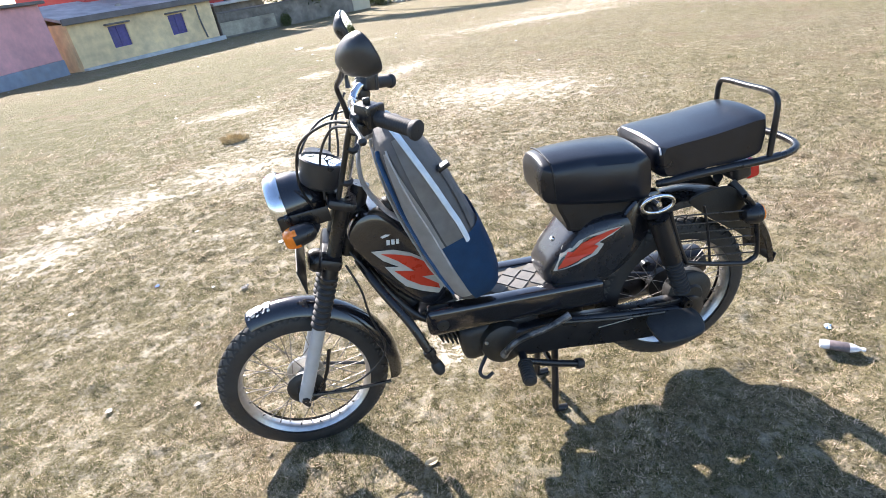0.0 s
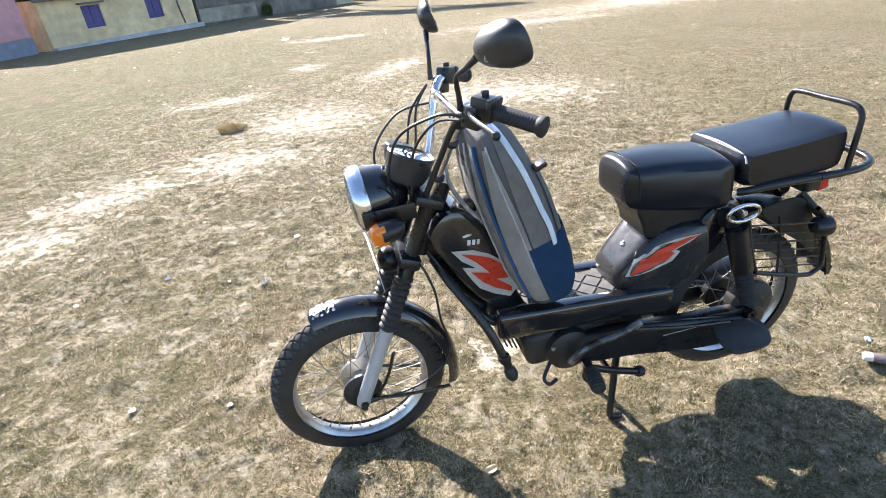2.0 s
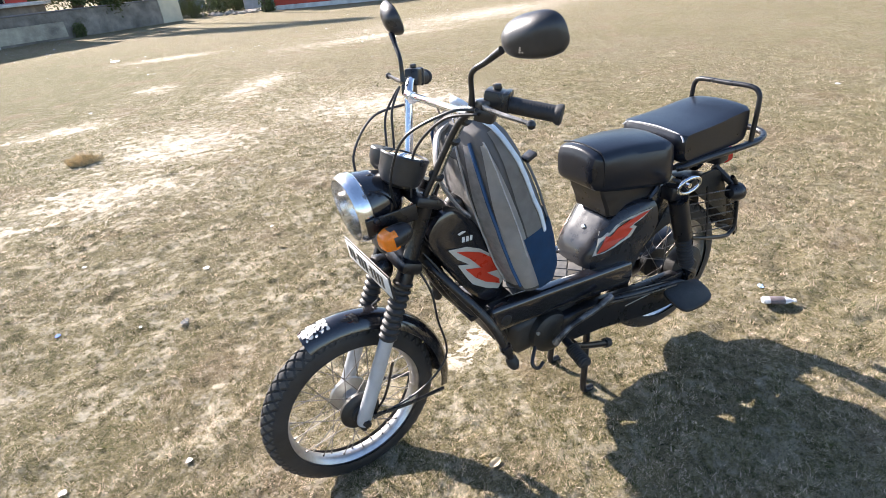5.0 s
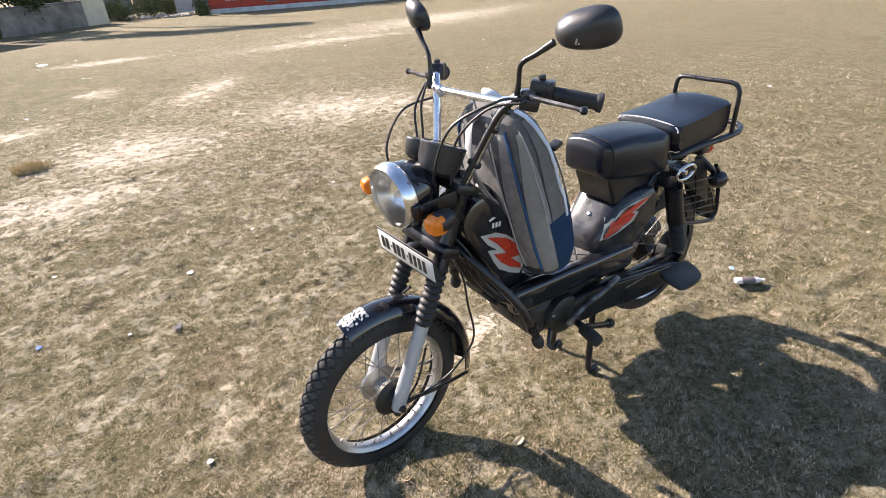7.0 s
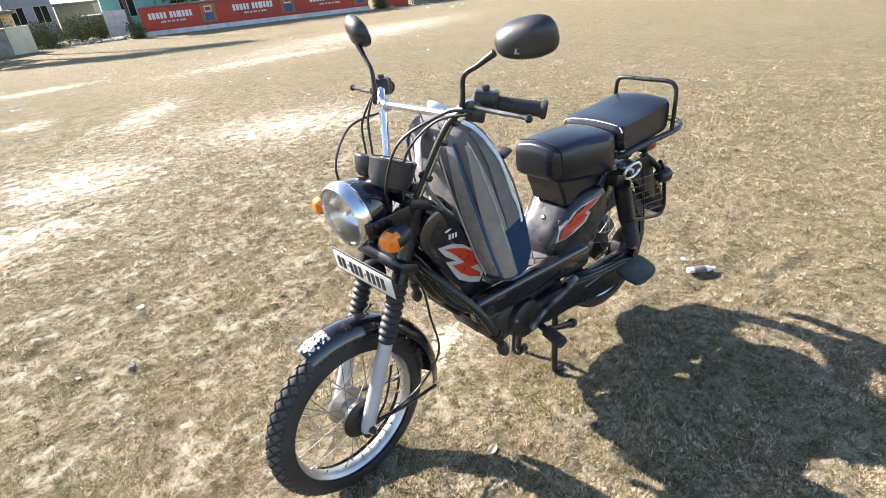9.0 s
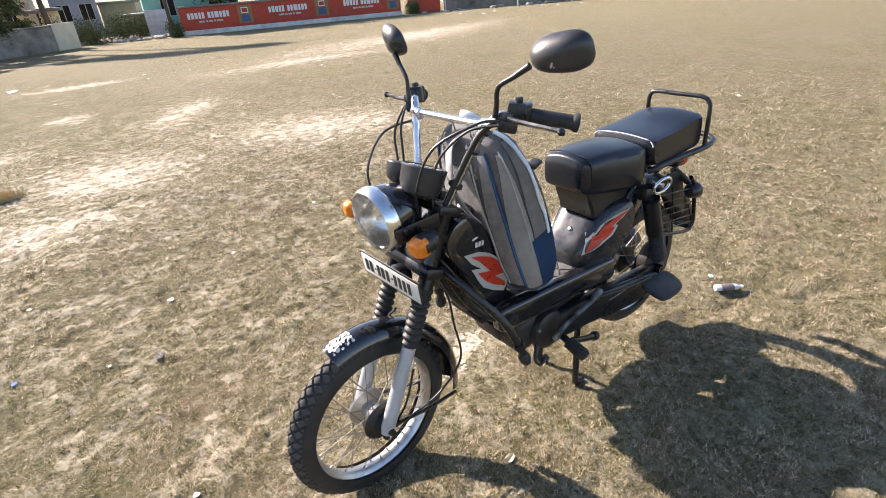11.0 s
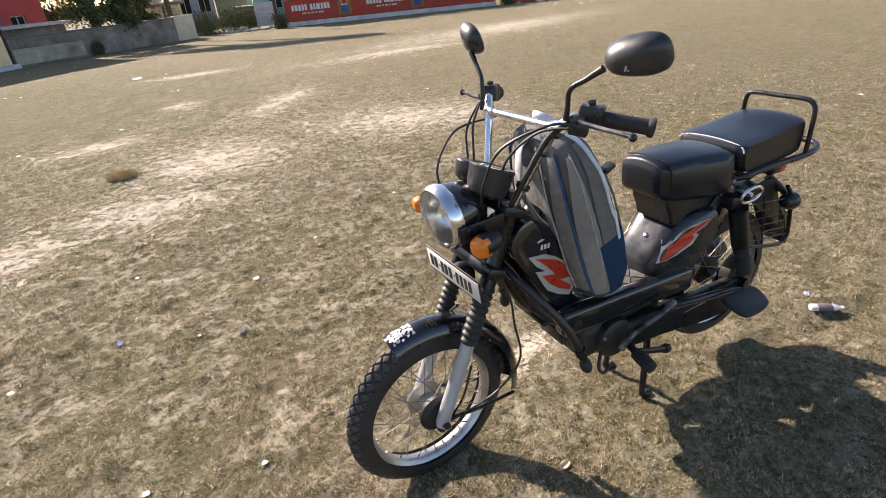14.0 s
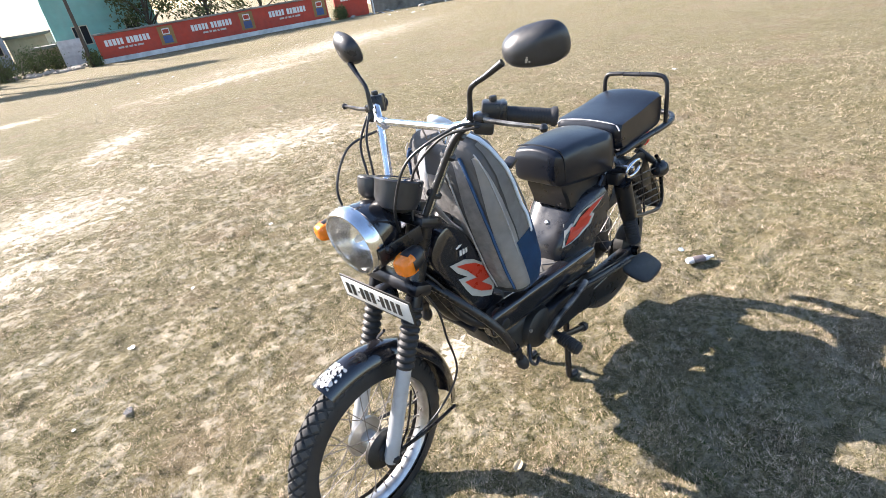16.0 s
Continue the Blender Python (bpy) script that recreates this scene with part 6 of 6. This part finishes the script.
    rng = random.Random(8)
    base = None
    for i in range(110):
        x = -4.2 + 5.2 * rng.random() if i < 70 else 16.5 + 14 * rng.random()
        y = 38.0 - 0.25 * x + 2.6 * rng.random() if i < 70 else 37.2 - 0.42 * (x - 16) - 1.2 * rng.random()
        m = pose(x, y, BASE + 0.02, 0, 0, rng.random() * 360) @ Matrix.Scale(0.5 + 1.3 * rng.random(), 4)
        if base is None:
            base = tagged(part("rubble_stone", rock_mesh(0.16, 3), M_RUBBLE), "lump of rubble at the field's edge", "stone", "rubble at the field's edge")
            base.matrix_world = m
        else:
            o = new("rubble_stone", base.data)
            tagged(o, "lump of rubble at the field's edge", "stone", "rubble at the field's edge")
            o.matrix_world = m


# ---------- small things on the field ----------
def scrap_mesh(seed, r=0.02):
    """A crumpled scrap: a bent, torn sheet with thickness."""
    rng = random.Random(seed)
    rim = [Vector((r * (0.6 + 0.7 * rng.random()) * math.cos(a), r * (0.5 + 0.5 * rng.random()) * math.sin(a), r * 0.5 * rng.random())) for a in (2 * math.pi * k / 9 for k in range(9))]
    bm = bmesh.new()
    c1, c0 = bm.verts.new((0, 0, r * 0.55)), bm.verts.new((0, 0, r * 0.30))
    hi, lo = [bm.verts.new(p + Vector((0, 0, r * 0.12))) for p in rim], [bm.verts.new(p) for p in rim]
    for k in range(9):
        j = (k + 1) % 9
        bm.faces.new((c1, hi[k], hi[j]))
        bm.faces.new((c0, lo[j], lo[k]))
        bm.faces.new((hi[k], lo[k], lo[j], hi[j]))
    return bm


def build_litter():
    rng = random.Random(12)
    meshes = []
    for i in range(5):
        o = part("litter_scrap", scrap_mesh(i), M_LITTER, None, "", False)
        meshes.append(o)
    spots = [(-1.010, 3.010, 0.9), (-1.277, 2.583, 0.45), (-2.25, 2.98, 0.9), (-1.38, 1.72, 0.7), (-1.01, 1.69, 0.6), (-2.01, 2.49, 0.7), (-1.66, 3.34, 0.7), (-0.65, 3.37, 0.6), (-3.6, 15.0, 6.0), (4.78, 4.04, 1.4), (-0.01, 3.93, 0.8)]
    for i in range(240):
        r, a = 6 + 28 * rng.random() ** 0.8, radians(60 + 75 * rng.random())
        spots.append((-0.3 + r * math.cos(a), 0.2 + r * math.sin(a), (0.30 + 0.7 * rng.random() ** 2) * (0.8 + 0.06 * r)))
    for i in range(40):
        spots.append((17 + 14 * rng.random(), 36.0 - 6.5 * rng.random(), 2.0 + 5 * rng.random()))
    for i, (x, y, s) in enumerate(spots):
        o = meshes[i] if i < 5 else new("litter_scrap", meshes[i % 5].data)
        tagged(o, "small crumpled white scrap on the grass", "litter", "litter on the field")
        o.matrix_world = pose(x, y, near_z(x, y) + 0.001, 0, 0, rng.random() * 360) @ Matrix.Diagonal((s, s, 0.55 * s, 1))
    blue = part("litter_scrap", scrap_mesh(21, 0.018), mat("pale blue scrap", (0.30, 0.42, 0.58), 0.5, var=0.1, scale=60), None, "", False)
    tagged(blue, "small pale blue plastic scrap on the grass", "litter", "litter on the field")
    blue.matrix_world = pose(1.384, 1.730, near_z(1.384, 1.73) + 0.001, 0, 0, 40)
    for x, y, s, nm, c, lab in ((-1.63, 2.68, 0.016, "blue plastic", (0.05, 0.12, 0.45), "small blue plastic scrap on the grass"), (-1.08, 2.52, 0.024, "dark plastic", (0.06, 0.06, 0.065), "torn dark plastic scrap on the grass")):
        o = part("litter_scrap", scrap_mesh(int(s * 1000), s), mat(nm, c, 0.85, var=0.15, scale=60), None, "", False)
        tagged(o, lab, "litter", "litter on the field")
        o.matrix_world = pose(x, y, near_z(x, y) + 0.001, 0, 0, 70) @ Matrix.Diagonal((1, 1, 0.15, 1))
    # the pale curled leaf
    bm = bmesh.new()
    rows = []
    for j in range(7):
        u = -1 + 2 * j / 6
        w = 0.016 * (1 - abs(u) ** 2.2) ** 0.6 + 0.0008
        rows.append([bm.verts.new((0.030 * u, w * v, 0.010 * abs(v) ** 2 + 0.006 * u * u + k)) for k in (0.0012,) for v in (-1, -0.5, 0, 0.5, 1)])
    for p, q in zip(rows, rows[1:]):
        for k in range(4):
            bm.faces.new((p[k], p[k + 1], q[k + 1], q[k]))
    lf = part("dry_leaf", bm, mat("pale dry leaf", (0.55, 0.46, 0.30), 0.7, var=0.15, scale=60), None)
    sol = lf.modifiers.new("thick", "SOLIDIFY")
    sol.thickness = 0.0012
    tagged(lf, "pale curled dry leaf on the grass", "leaf")
    lf.matrix_world = pose(-0.108, 1.307, near_z(-0.108, 1.307) + 0.002, 4, 3, 25) @ Matrix.Scale(0.78, 4)
    # the plastic bottle
    m = pose(1.352, 1.612, near_z(1.352, 1.612) + 0.012, 0, 0, -27) @ Matrix.Diagonal((0.70, 0.74, 0.50, 1)) @ pose(0, 0, 0, 0, 90, 0)
    bt = thing("plastic_bottle", "clear crushed plastic bottle with a dark label on the grass", "bottle", m)
    clear = bpy.data.materials.new("clear bottle plastic")
    clear.use_nodes = True
    cb = clear.node_tree.nodes["Principled BSDF"]
    cb.inputs["Base Color"].default_value, cb.inputs["Roughness"].default_value, cb.inputs["Transmission Weight"].default_value = (0.78, 0.78, 0.80, 1), 0.2, 0.35
    part("bottle_body", lathe([(0.001, -0.090), (0.022, -0.090), (0.028, -0.080), (0.028, -0.040), (0.025, -0.030), (0.028, -0.02), (0.028, 0.040), (0.022, 0.060), (0.011, 0.078), (0.011, 0.088), (0.001, 0.088)], Matrix(), 24), clear, bt, "clear plastic bottle body")
    part("bottle_label", lathe([(0.0285, -0.052), (0.0292, -0.050), (0.0292, 0.030), (0.0285, 0.032)], Matrix(), 24), mat("dark label", (0.10, 0.08, 0.08), 0.5, var=0.3, scale=60), bt, "dark printed label")
    part("bottle_cap", lathe([(0.001, 0.100), (0.013, 0.099), (0.0135, 0.085), (0.001, 0.085)], Matrix(), 20), M_WHITE, bt, "white cap")
    # the dry tuft
    vs, fs = [], []
    for i in range(700):
        a, r, s = rng.random() * 6.28, 0.10 * rng.random(), 0.05 + 0.08 * rng.random()
        b = Vector((r * math.cos(a) * 1.4, r * math.sin(a), 0))
        d = Vector((rng.gauss(0, 0.9), rng.gauss(0, 0.9), 1)).normalized()
        w = d.orthogonal().normalized() * 0.0034
        k = len(vs)
        vs += [tuple(b - w), tuple(b + w), tuple(b + d * s)]
        fs.append((k, k + 1, k + 2))
    me = bpy.data.meshes.new("dry_tuft")
    me.from_pydata(vs, [], fs)
    me.materials.append(mat("brown straw", (0.32, 0.24, 0.12), 0.9, island=True, color2=(0.66, 0.52, 0.30)))
    tagged(new("dry_tuft", me), "brown dry tuft of grass at a sandy patch", "grass tuft").matrix_world = pose(-2.12, 5.55, near_z(-2.12, 5.55))


build_ground()
build_moped()
build_backpack()
build_town()
build_grass()
build_litter()
